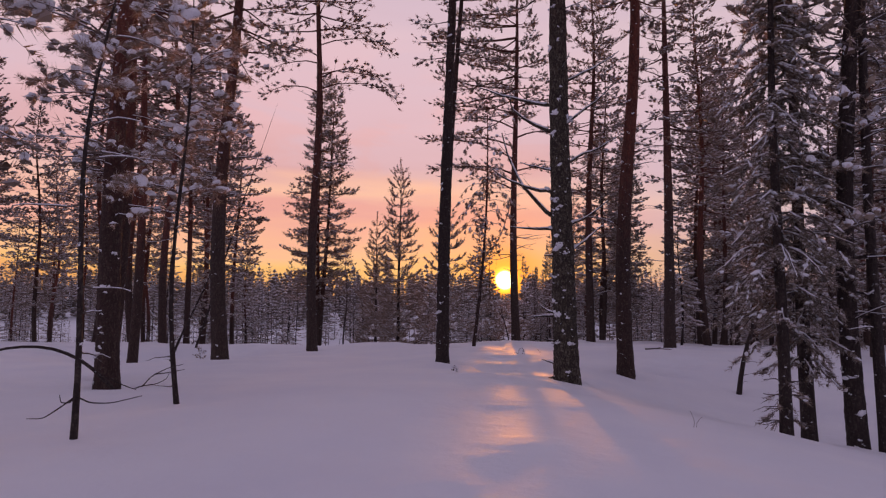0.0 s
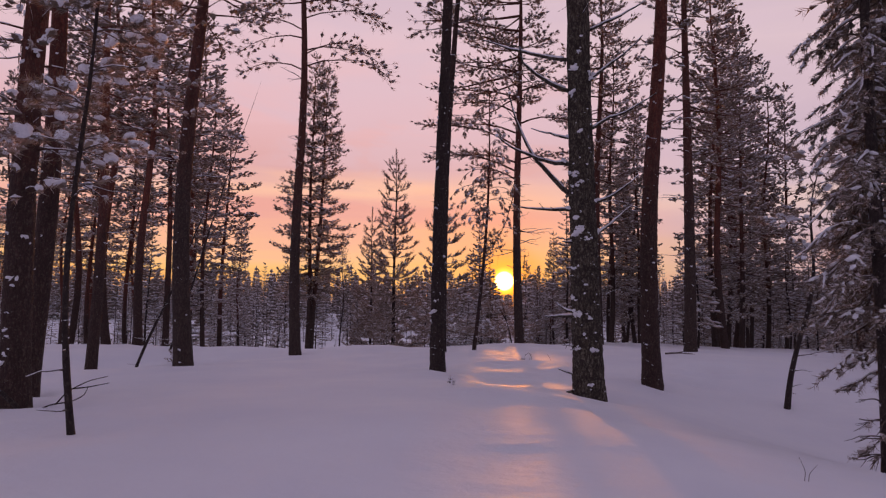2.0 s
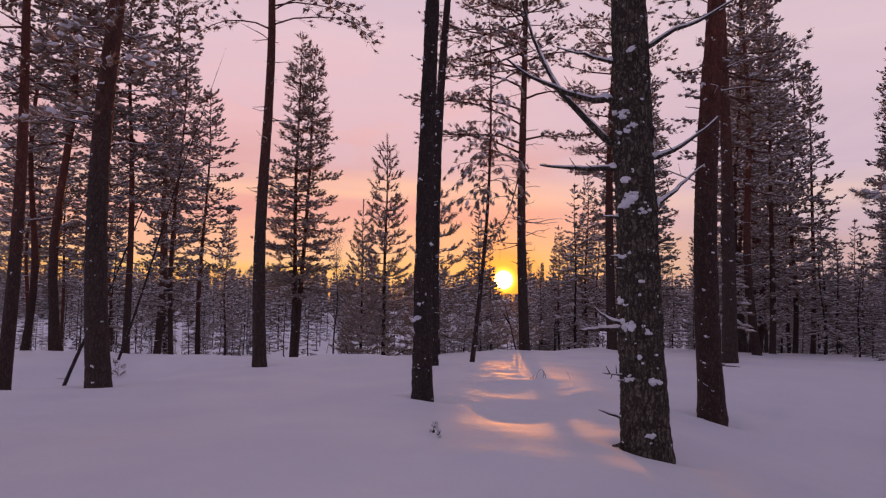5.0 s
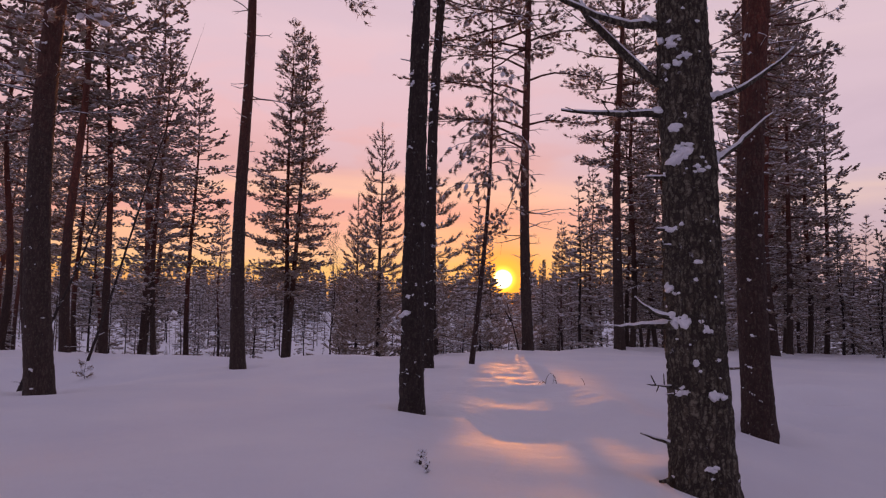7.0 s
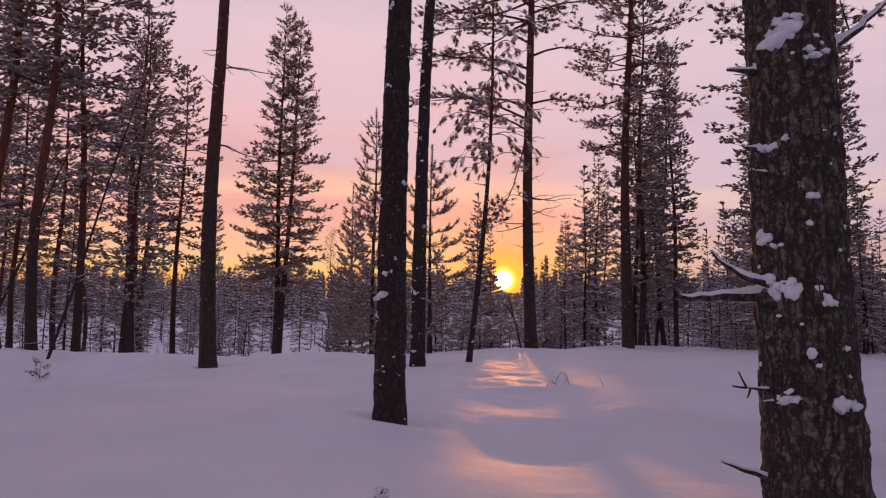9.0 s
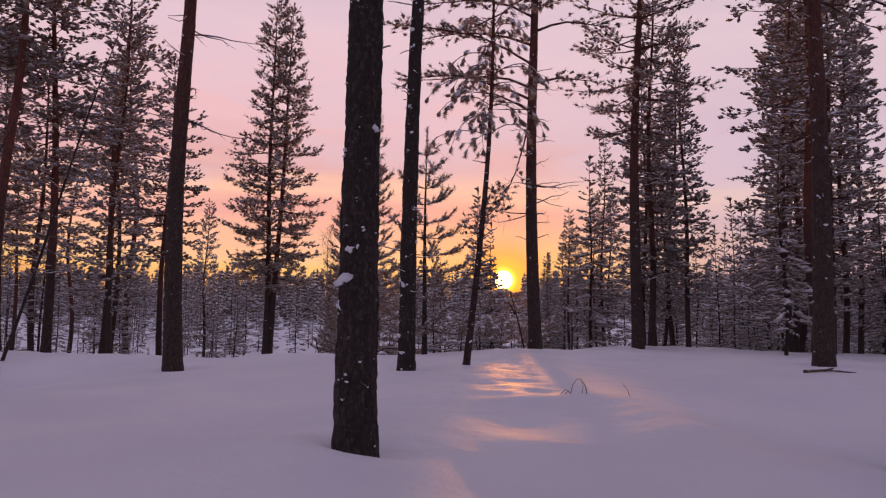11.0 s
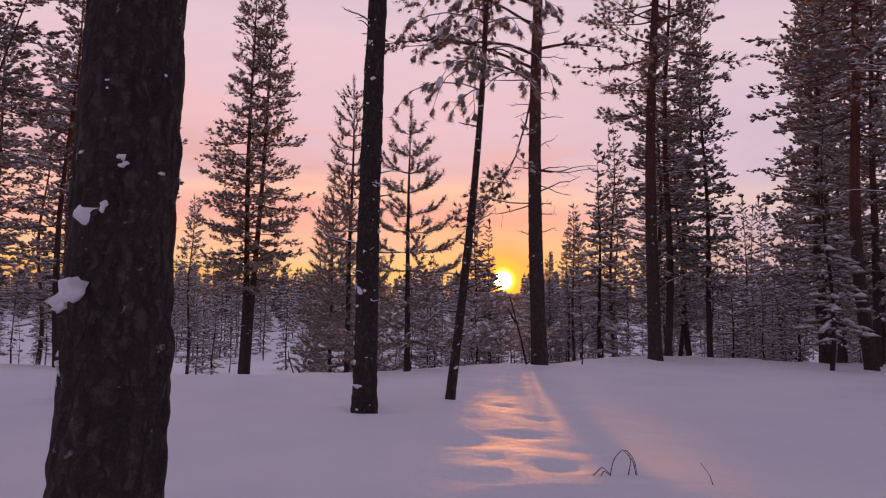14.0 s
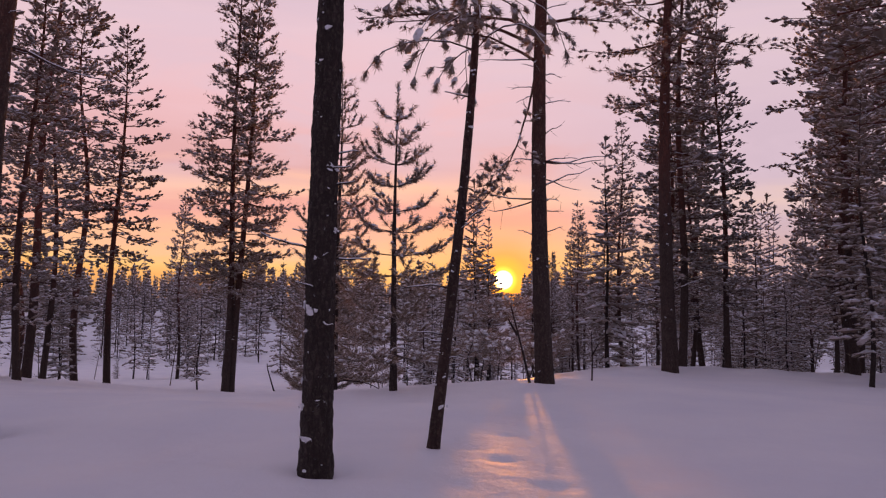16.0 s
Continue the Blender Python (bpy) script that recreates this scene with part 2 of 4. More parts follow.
class Geo:
    """Vertices and faces gathered for one mesh."""

    def __init__(self):
        self.v, self.f, self.n = [], [], 0

    def add(self, verts, faces):
        verts = np.asarray(verts, float).reshape(-1, 3)
        self.v.append(verts)
        self.f.extend((np.asarray(faces) + self.n).tolist())
        self.n += len(verts)

    def tube(self, pts, radii, sides=6, tip=True):
        pts, radii = np.asarray(pts, float), np.asarray(radii, float)
        d = unit(np.gradient(pts, axis=0))
        ref = np.array((0.0, 0.0, 1.0)) if abs(d[0][2]) < 0.9 else np.array((1.0, 0.0, 0.0))
        u = unit(np.cross(d, ref))
        w = np.cross(d, u)
        a = np.arange(sides) * 2 * math.pi / sides
        ring = pts[:, None] + radii[:, None, None] * (np.cos(a)[None, :, None] * u[:, None] + np.sin(a)[None, :, None] * w[:, None])
        n, i = len(pts), np.arange(sides)
        j = (i + 1) % sides
        faces = [np.stack([k * sides + i, k * sides + j, (k + 1) * sides + j, (k + 1) * sides + i], 1) for k in range(n - 1)]
        self.add(ring, np.concatenate(faces))

    def mesh(self, name, mat, smooth=True):
        me = bpy.data.meshes.new(name)
        if self.n:
            me.from_pydata(np.concatenate(self.v).tolist(), [], self.f)
        me.materials.append(mat)
        if smooth:
            me.polygons.foreach_set("use_smooth", np.ones(len(me.polygons), bool))
        me.update()
        return me


def ico(level):
    bm = bmesh.new()
    bmesh.ops.create_icosphere(bm, subdivisions=level, radius=1.0)
    v = np.array([x.co[:] for x in bm.verts])
    f = np.array([[x.index for x in p.verts] for p in bm.faces])
    bm.free()
    return v, f


OCTA = (np.array([(1, 0, 0), (-1, 0, 0), (0, 1, 0), (0, -1, 0), (0, 0, 1), (0, 0, -0.6)], float),
        np.array([(0, 2, 4), (2, 1, 4), (1, 3, 4), (3, 0, 4), (2, 0, 5), (1, 2, 5), (3, 1, 5), (0, 3, 5)]))
PUFF = (np.array([(0.82, 0, 0.15), (-0.9, 0, -0.12), (0.4, 1, 0), (0.3, 0, 1), (0.4, -1, 0), (0.3, 0, -0.8)], float),
        np.array([(0, 2, 3), (0, 3, 4), (0, 4, 5), (0, 5, 2), (1, 3, 2), (1, 4, 3), (1, 5, 4), (1, 2, 5)]))
CAP = (np.array([(1, 0, 0), (-0.5, 0.85, 0), (-0.5, -0.85, 0), (0, 0, 1)], float), np.array([(0, 1, 3), (1, 2, 3), (2, 0, 3)]))
BALL, FINE_BALL = ico(1), ico(2)


def lumps(geo, rng, places, ways, size, form=OCTA, rough=0.2):
    """Snow lumps at the places, long along the ways; size: length, width, height."""
    if not len(places):
        return
    places, ways = np.asarray(places, float), unit(np.asarray(ways, float))
    side = unit(np.cross(ways, np.array((0.0, 0.0, 1.0))) + 1e-6)
    up = np.cross(side, ways)
    v, f = form
    n, k = len(places), len(v)
    s = np.asarray(size) * rng.uniform(0.6, 1.35, (n, 1)) * rng.uniform(0.8, 1.2, (n, 3))
    if form is OCTA or form is CAP or form is PUFF:
        jit = 1 + rng.uniform(-rough, rough, (n, k, 1))
    else:
        jit = 1 + rough * np.sin(3.2 * np.einsum("kj,nij->nki", v, rng.normal(size=(n, 2, 3))) + rng.uniform(0, 6.28, (n, 1, 2))).sum(-1, keepdims=True)
    loc = v[None] * jit * s[:, None]
    pts = places[:, None] + loc[..., :1] * ways[:, None] + loc[..., 1:2] * side[:, None] + loc[..., 2:] * up[:, None]
    geo.add(pts, (f[None] + (np.arange(n) * k)[:, None, None]).reshape(-1, 3))


def tufts(geo, rng, places, ways, size, blades, width, flat=1.0):
    """Brushes of needles: blades of given width spring from short shoots."""
    if not len(places):
        return
    places, ways = np.asarray(places, float), unit(np.asarray(ways, float))
    n = len(places)
    scale = size * rng.uniform(0.75, 1.3, (n, 1, 1))
    s = rng.uniform(0, 1, (n, blades, 1))
    radial = rng.normal(size=(n, blades, 3))
    radial = unit(radial - (radial * ways[:, None]).sum(-1, keepdims=True) * ways[:, None])
    foot = places[:, None] + ways[:, None] * s * scale * 0.9
    way = unit(ways[:, None] * rng.uniform(0.25, 0.9, (n, blades, 1)) + radial * rng.uniform(0.5, 0.9, (n, blades, 1))) * np.array((1.0, 1.0, flat))
    tip = foot + way * scale * rng.uniform(0.4, 0.65, (n, blades, 1))
    edge = unit(np.cross(way, rng.normal(size=(n, blades, 3)))) * width * 0.5
    pts = np.stack([foot - edge, foot + edge, tip], 2)
    geo.add(pts, np.arange(n * blades * 3).reshape(-1, 3))


def bend(start, az, length, rise, n, rng, wander=0.12):
    """A limb's line: az in radians, rise in degrees at the foot, middle and tip."""
    t = np.linspace(0, 1, n)
    pitch = np.radians(np.interp(t, [0, 0.5, 1], rise))
    turn = az + np.cumsum(rng.normal(0, wander, n))
    step = np.stack([np.cos(turn) * np.cos(pitch), np.sin(turn) * np.cos(pitch), np.sin(pitch) + rng.normal(0, wander * 0.5, n)], 1) * length / (n - 1)
    return np.asarray(start) + np.concatenate([np.zeros((1, 3)), np.cumsum(step[:-1], 0)])


# ---- the ground: one sheet of snow ----
def ease(a, b, x):
    t = np.clip((x - a) / (b - a), 0, 1)
    return t * t * (3 - 2 * t)


MOUNDS = [(0, 8, 3.5, 4, 0.23), (1.5, 13, 2.5, 2.5, 0.15), (4.5, 9.5, 2.2, 4, -0.56), (-7, 18, 2.5, 2.5, -0.38), (6, 19, 4, 4, 0.19), (-2, 20.5, 3, 2.5, 0.08),
          (2.3, 24, 3, 3, 0.16), (-4, 9, 3, 4, -0.06), (6.5, 30.5, 4, 4, 0.07), (-3, 30, 4, 4, -0.33), (-12, 35, 5, 6, 0.34), (13, 33, 5, 6, -0.14),
          (6, 0, 4, 4, -0.5), (0.3, 17.8, 1.8, 2, 0.16), (-4, 15, 2, 2, 0.07), (-8, 40, 5, 4, -0.1), (11, 10, 4, 5, -0.65), (4.5, 15.5, 1.8, 1.8, 0.08)]
# small swells and hollows on the crest
SWELLS = [(-1.2, 20.6, 1.0, 0.7, 0.10), (-5.6, 22.4, 1.2, 0.7, 0.10), (4.82, 15.2, 0.34, 0.2, -0.34), (4.85, 15.55, 0.5, 0.22, 0.08), (4.5, 14.6, 0.5, 0.22, -0.10), (4.0, 13.8, 0.32, 0.14, -0.16), (4.05, 14.05, 0.4, 0.16, 0.05), (-6.6, 20.2, 1.8, 1.6, -0.27), (0.6, 21.2, 0.8, 0.7, 0.06),
          (-3.8, 4.2, 0.5, 0.4, -0.10), (1.05, 12.1, 0.9, 1.25, -0.15), (1.2, 15.3, 1.4, 1.0, 0.07), (0.75, 9.15, 0.6, 0.4, 0.06), (1.95, 13.6, 0.3, 1.7, 0.085),
          (-2.2, 21.3, 0.8, 0.5, 0.07), (-2.5, 7.1, 0.8, 0.8, -0.05), (0.6, 3.0, 3.6, 2.4, 0.09), (1.5, 6.4, 0.35, 0.8, 0.03), (-0.6, 6.6, 0.4, 0.9, 0.02), (3.4, 9.4, 0.5, 1.4, 0.05)]
# dents where something has trodden
DENTS = [(x, y, 0.15, 0.14, -0.026 * k) for x, y, k in ((1.28, 15.4, 1.3), (1.24, 16.5, 0.9), (0.96, 15.6, 0.8), (1.1, 14.7, 1.4), (1.2, 18.0, 0.8), (1.02, 18.4, 0.7), (1.45, 17.3, 0.8), (0.82, 16.2, 0.9), (1.36, 19.2, 0.8), (1.15, 20.1, 0.7), (0.9, 17.2, 0.6), (1.5, 16.0, 0.7), (1.62, 20.8, 0.6), (1.0, 13.9, 0.8))]
WELLS = []


def ground(x, y):
    x, y = np.asarray(x, float), np.asarray(y, float)
    y0 = 23 + 7 * ease(0, 7, x)
    z = 0.12 - 1.9 * ease(0, 22, y - y0) - 1.3 * ease(44, 68, y) + 5.0 * ease(85, 200, y) + 6.0 * ease(180, 420, y)
    for mx, my, sx, sy, a in MOUNDS + SWELLS + DENTS:
        z = z + a * np.exp(-((x - mx) / sx) ** 2 - ((y - my) / sy) ** 2)
    return z


def height(x, y):
    return float(ground(x, y))


def part(name, data, parent, label=""):
    ob = new(name, data)
    ob.parent = parent
    if label:
        ob["label"] = label
    return ob


def thing(name, x, y, label, category, group="", sink=0.0):
    ob = new(name)
    ob.location = (x, y, height(x, y) - sink)
    ob.empty_display_size = 0.2
    return tagged(ob, label, category, group)


# ---- how a tree is built ----
class Wood:
    """The gathered geometry of one tree: trunk, limbs, needles, snow on them, snow on the trunk."""

    def __init__(self, seed, tall, r0, lean=(0.0, 0.0), bow=0.04, plain=False):
        self.rng = np.random.default_rng(seed)
        self.tall, self.r0, self.lean = tall, r0, lean
        self.trunk, self.limbs, self.needles, self.snow, self.rime = Geo(), Geo(), Geo(), Geo(), Geo()
        self.tp, self.td, self.single = [], [], []
        self.wood, self.cap = self.limbs, self.snow
        self.bow = self.rng.normal(0, bow, (2, 3))
        self.plain = plain

    def axis(self, z):
        z = np.asarray(z, float)
        k = z / self.tall
        sway = [sum(self.bow[i][j] * np.sin(k * math.pi * (j + 1)) for j in range(3)) for i in (0, 1)]
        return np.stack([k * self.lean[0] + sway[0], k * self.lean[1] + sway[1], z], -1)

    def radius(self, z):
        z = np.asarray(z, float)
        k = np.clip(z / self.tall, 0, 1)
        return self.r0 * (1.04 * (1 - k) ** 0.85 + 0.02) + self.r0 * 0.14 * np.exp(-np.maximum(z, 0) / 0.16)

    def bole(self, sides=8, levels=None, relief=0.0):
        if levels is None:
            levels = np.concatenate([[-0.4, 0.0, 0.15, 0.4], np.linspace(0.9, self.tall, max(6, int(self.tall)))])
        a = np.arange(sides) * 2 * math.pi / sides
        mid, r = self.axis(levels), self.radius(levels)
        out = np.stack([np.cos(a), np.sin(a), 0 * a], -1)
        r = np.repeat(r[:, None], sides, 1)
        if relief:
            shift = self.rng.uniform(0, 50, 3)
            for i, z in enumerate(levels):
                for j in range(sides):
                    p = Vector((out[j][0] * self.r0 * 24 + shift[0], out[j][1] * self.r0 * 24 + shift[1], z * 7.5 + shift[2]))
                    d = noise.voronoi(p)[0]
                    r[i, j] += relief * 0.62 * (min(1.0, (d[1] - d[0]) * 2.2) - 0.5) + relief * 0.75 * noise.noise(p * 2.7) + relief * 0.8 * noise.noise(p * 0.35)
        ring = mid[:, None] + r[..., None] * out[None]
        i = np.arange(sides)
        j = (i + 1) % sides
        self.trunk.add(ring, np.concatenate([np.stack([k * sides + i, k * sides + j, (k + 1) * sides + j, (k + 1) * sides + i], 1) for k in range(len(levels) - 1)]))

    def limb(self, z, az, length, rise, r, sides=5, n=6, snow=0.0, wander=0.12):
        start = self.axis(z) + 0.6 * self.radius(z) * np.array((math.cos(az), math.sin(az), 0))
        pts = bend(start, az, length, rise, n, self.rng, wander)
        radii = np.linspace(r, max(0.003, r * 0.25), n)
        self.wood.tube(pts, radii, sides)
        if snow:
            lie = np.linspace(1.0, 0.7, n - 1) * self.rng.uniform(0.75, 1.2, n - 1)
            self.cap.tube(pts[1:] + np.array((0, 0, 0.75)) * radii[1:, None], radii[1:] * 0.75 * snow * lie + 0.002, 6)
        return pts, radii

    def twig(self, foot, way, length, r=0.004):
        tip = foot + unit(way) * length
        mid = (foot + tip) / 2 + np.array((0, 0, -0.04 * length))
        if self.plain:
            w = np.array((0, 0, r * 1.6))
            self.wood.add([foot - w, foot + w, tip], [(0, 1, 2)])
        else:
            self.wood.tube([foot, mid, tip], [r, r * 0.8, r * 0.5], 3)
        return mid, tip

    def loose(self):
        """What grows next is a limb of its own."""
        self.wood, self.cap = Geo(), Geo()
        self.single.append((self.wood, self.cap))

    def joined(self):
        self.wood, self.cap = self.limbs, self.snow

    def bough(self, z, az, length, rise, r, twigs, reach=(0.15, 0.42), droop=0.25, snow=0.0, both=True):
        """A living branch: a limb with side twigs that end in brushes of needles."""
        rng = self.rng
        joints = 4 if self.plain else 6
        pts, _ = self.limb(z, az, length, rise, r, 3 if self.plain else 4, joints, snow)
        way = np.gradient(pts, axis=0)
        for k in range(twigs):
            t = rng.uniform(0.22, 1.0) * (joints - 1)
            i = min(joints - 2, int(t))
            foot = pts[i] + (pts[i + 1] - pts[i]) * (t - i)
            d = unit(way[i])
            side = unit(np.cross(d, (0, 0, 1.0))) * rng.choice((-1, 1))
            w = d * rng.uniform(0.4, 1.0) + side * rng.uniform(0.4, 1.1) + np.array((0, 0, rng.uniform(-droop, 0.4)))
            mid, tip = self.twig(foot, w, rng.uniform(*reach) * min(1.0, 0.5 + 0.4 * length))
            self.tp.append(tip)
            self.td.append(unit(w) + np.array((0, 0, 0.25)))
            if both:
                self.tp.append(mid)
                self.td.append(unit(w) + rng.normal(0, 0.4, 3))
        self.tp.append(pts[-1])
        self.td.append(way[-1])

    def crown(self, low, reach, step, count, density, snow=0.0, lift=0.0, shape=0.75, one_side=None):
        rng, z, span = self.rng, low, self.tall - low
        turn = rng.uniform(0, 6.28)
        while z < self.tall - 0.25:
            k = (z - low) / span
            full = reach * (1 - k) ** shape * min(1.0, 0.6 + 2.2 * k) + 0.12
            for j in range(rng.integers(count[0], count[1] + 1)):
                az = turn + j * 2.4 + rng.normal(0, 0.3)
                length = full * rng.uniform(0.55, 1.2)
                if one_side is not None:
                    length *= 1 + 0.6 * math.cos(az - one_side)
                steep = -14 + 50 * k ** 1.5 + lift + rng.normal(0, 6)
                self.bough(z + rng.uniform(-0.08, 0.08), az, length, (steep, steep + 8, steep + 30), 0.008 + 0.011 * length, max(2, int(length * density)), snow=snow)
            turn += 1.1
            z += step * rng.uniform(0.75, 1.25)
        top = self.axis(self.tall)
        self.tp += [top, top - np.array((0, 0, 0.12))]
        self.td += [np.array((0, 0, 1.0)), np.array((0.1, 0, 1.0))]

    def skirted(self, low, reach, layers, arms, shoots, shape=0.85, droop=-16.0, fat=1.0, caps=0.6):
        """A young conifer clothed to the ground: layers of flat boughs, feathered with short shoots, snow along their backs."""
        rng = self.rng
        places, ways, sizes = [], [], []
        for z in low + (self.tall - low) * np.linspace(0, 0.985, layers) ** 0.92:
            z += rng.normal(0, 0.05)
            k = min(1.0, max(0.0, (z - low) / (self.tall - low)))
            full = reach * (1 - k) ** shape * min(1.0, 0.72 + 1.5 * k) + 0.08
            turn = rng.uniform(0, 6.28)
            for j in range(max(3, int(arms * (1 - 0.45 * k)))):
                az, length = turn + j * 6.283 / arms + rng.normal(0, 0.35), full * rng.uniform(0.5, 1.15)
                steep = droop * (1 - k) + 38 * k ** 2 + rng.normal(0, 7)
                start = self.axis(z)
                p = bend(start, az, length, (steep + 6, steep, steep + 16), 5, rng, 0.1)
                if length > 0.35:
                    self.wood.add([start - np.array((0, 0, 0.012)), start + np.array((0, 0, 0.012)), p[3]], [(0, 1, 2)])
                n = max(2, int(length * shoots))
                for v in np.linspace(0.18, 0.95, n) * 4:
                    i = min(3, int(v))
                    foot, d = p[i] + (p[i + 1] - p[i]) * (v - i), unit(p[i + 1] - p[i])
                    side = unit(np.cross(d, (0, 0, 1.0))) * rng.choice((-1, 1))
                    w = d + side * rng.uniform(0.0, 1.3) + np.array((0, 0, rng.uniform(-0.3, 0.15)))
                    size = fat * rng.uniform(0.10, 0.19) * (0.32 + 0.68 * min(1.0, length / (0.7 * fat)))
                    places.append(foot + unit(w) * size * 0.8)
                    ways.append(w)
                    sizes.append(size)
        places, ways, sizes = np.array(places), unit(np.array(ways)), np.array(sizes)
        for lo, hi in ((0.0, 0.11), (0.11, 0.15), (0.15, 9.0)):
            pick = (sizes >= lo * fat) & (sizes < hi * fat)
            if pick.any():
                s = sizes[pick].mean()
                lumps(self.needles, rng, places[pick], ways[pick], (s * 1.35, s * 0.5, s * 0.34), PUFF, 0.35)
                snowy = pick & (rng.random(len(sizes)) < caps)
                lumps(self.snow, rng, places[snowy] + np.array((0, 0, 0.16 * s)), ways[snowy], (s * 1.0, s * 0.42, s * 0.28), CAP, 0.3)
        tufts(self.needles, rng, places, ways, 0.16 * fat, 3, 0.013 * fat)
        lumps(self.needles, rng, [self.axis(self.tall - 0.1)], [(0.02, 0, 1.0)], (0.3, 0.05, 0.05), PUFF, 0.1)

    def dead(self, low, high, count, length, snow=0.0, single=False):
        rng = self.rng
        for _ in range(count):
            if single:
                self.loose()
            z, az = rng.uniform(low, high), rng.uniform(0, 6.28)
            size = length * rng.uniform(0.25, 1.2)
            pts, _ = self.limb(z, az, size, (rng.uniform(-15, 25), rng.uniform(-10, 20), rng.uniform(-25, 25)), 0.005 + 0.008 * size, 4, 6, snow, 0.2)
            for i in (2, 3, 4):
                if rng.random() < 0.6 and size > 0.3:
                    self.twig(pts[i], pts[i] - pts[i - 1] + rng.normal(0, 0.6, 3) * size * 0.2, size * rng.uniform(0.15, 0.35), 0.0035)
        self.joined()

    def brush(self, size, blades, width, snowy, form=OCTA, lump=(0.09, 0.05, 0.03), heart=0.8, flat=1.0):
        rng = self.rng
        tufts(self.needles, rng, self.tp, self.td, size, blades, width, flat)
        if len(self.tp) and heart:
            way = unit(np.array(self.td).reshape(-1, 3))
            lumps(self.needles, rng, np.array(self.tp).reshape(-1, 3) + way * size * 0.42, way, (size * 0.6 * heart, size * 0.34 * heart, size * 0.30 * heart * (0.4 + 0.6 * flat)), PUFF, 0.3)
        p, d = np.array(self.tp).reshape(-1, 3), np.array(self.td).reshape(-1, 3)
        if len(p):
            pick = rng.random(len(p)) < snowy
            d = unit(d)
            lumps(self.snow, rng, p[pick] + d[pick] * size * 0.4 + np.array((0, 0, size * 0.16)), d[pick] * np.array((1, 1, 0.5)) + 1e-4, lump, form)

    def stuck_snow(self, count, low, high, size, form=BALL):
        """Wind-packed snow that holds on the bark's ledges: flat below, rounded above, mostly on the windward side."""
        rng = self.rng
        z = rng.uniform(low, high, count)
        a = np.where(rng.random(count) < 0.7, rng.normal(3.75, 0.85, count), rng.uniform(0, 6.28, count))
        out = np.stack([np.cos(a), np.sin(a), 0 * a], -1)
        p = self.axis(z) + self.radius(z)[:, None] * out
        s = size * rng.uniform(0.35, 1.0, count) ** 1.6
        for k in range(count):
            side = np.cross((0, 0, 1.0), out[k])
            tilt = side + np.array((0, 0, rng.normal(0, 0.35)))
            lumps(self.rime, rng, [p[k] - out[k] * 0.1 * s[k]], [tilt], (s[k] * rng.uniform(0.55, 0.95), s[k] * 0.34, s[k] * rng.uniform(0.3, 0.5)), form, 0.3)
            m = rng.integers(1, 4)
            near = p[k] + side * rng.normal(0, 0.7, (m, 1)) * s[k] + np.array((0, 0, 1.0)) * rng.normal(-0.15, 0.45, (m, 1)) * s[k]
            lumps(self.rime, rng, near, np.repeat(tilt[None], m, 0), (s[k] * rng.uniform(0.2, 0.5), s[k] * 0.2, s[k] * rng.uniform(0.15, 0.35)), form, 0.38)

    def crumbs(self, count, high, size):
        """Small crumbs of snow caught on the bark scales."""
        rng = self.rng
        z, a = rng.uniform(0, 1, count) ** 1.2 * high, rng.uniform(0, 6.28, count)
        out = np.stack([np.cos(a), np.sin(a), 0 * a], -1)
        lumps(self.rime, rng, self.axis(z) + (self.radius(z)[:, None] + 0.002) * out, np.cross((0, 0, 1.0), out), (size, size * 0.25, size * 0.6), BALL, 0.4)

    def stand(self, ob, bark=BARK, leaf=NEEDLES):
        trunk = part("trunk", self.trunk.mesh("trunk", bark), ob)
        if self.rime.n:
            part("stuck_snow", self.rime.mesh("stuck_snow", CLING), trunk, "patches of wind-packed snow on the bark")["kind"] = "stuff"
        for wood, cap in self.single:
            one = part("limb", wood.mesh("limb", bark), ob)
            if cap.n:
                part("snow_cap", cap.mesh("snow_cap", CLING), one, "snow lying along the limb")
        if self.limbs.n:
            part("branchwork", self.limbs.mesh("branchwork", WOOD if bark is BARK_DARK else bark), ob)["kind"] = "stuff"
        if self.needles.n:
            part("crown", self.needles.mesh("crown", leaf, False), ob)
        if self.snow.n:
            part("crown_snow", self.snow.mesh("crown_snow", CLING), ob, "snow lying on the branches")["kind"] = "stuff"
        return ob


def fine_levels(fine, near, tall):
    return np.concatenate([np.arange(-0.3, near, fine), np.arange(near, min(tall, 5.5), 0.1), np.linspace(5.5, tall, 12)[1:] if tall > 5.6 else [tall]])


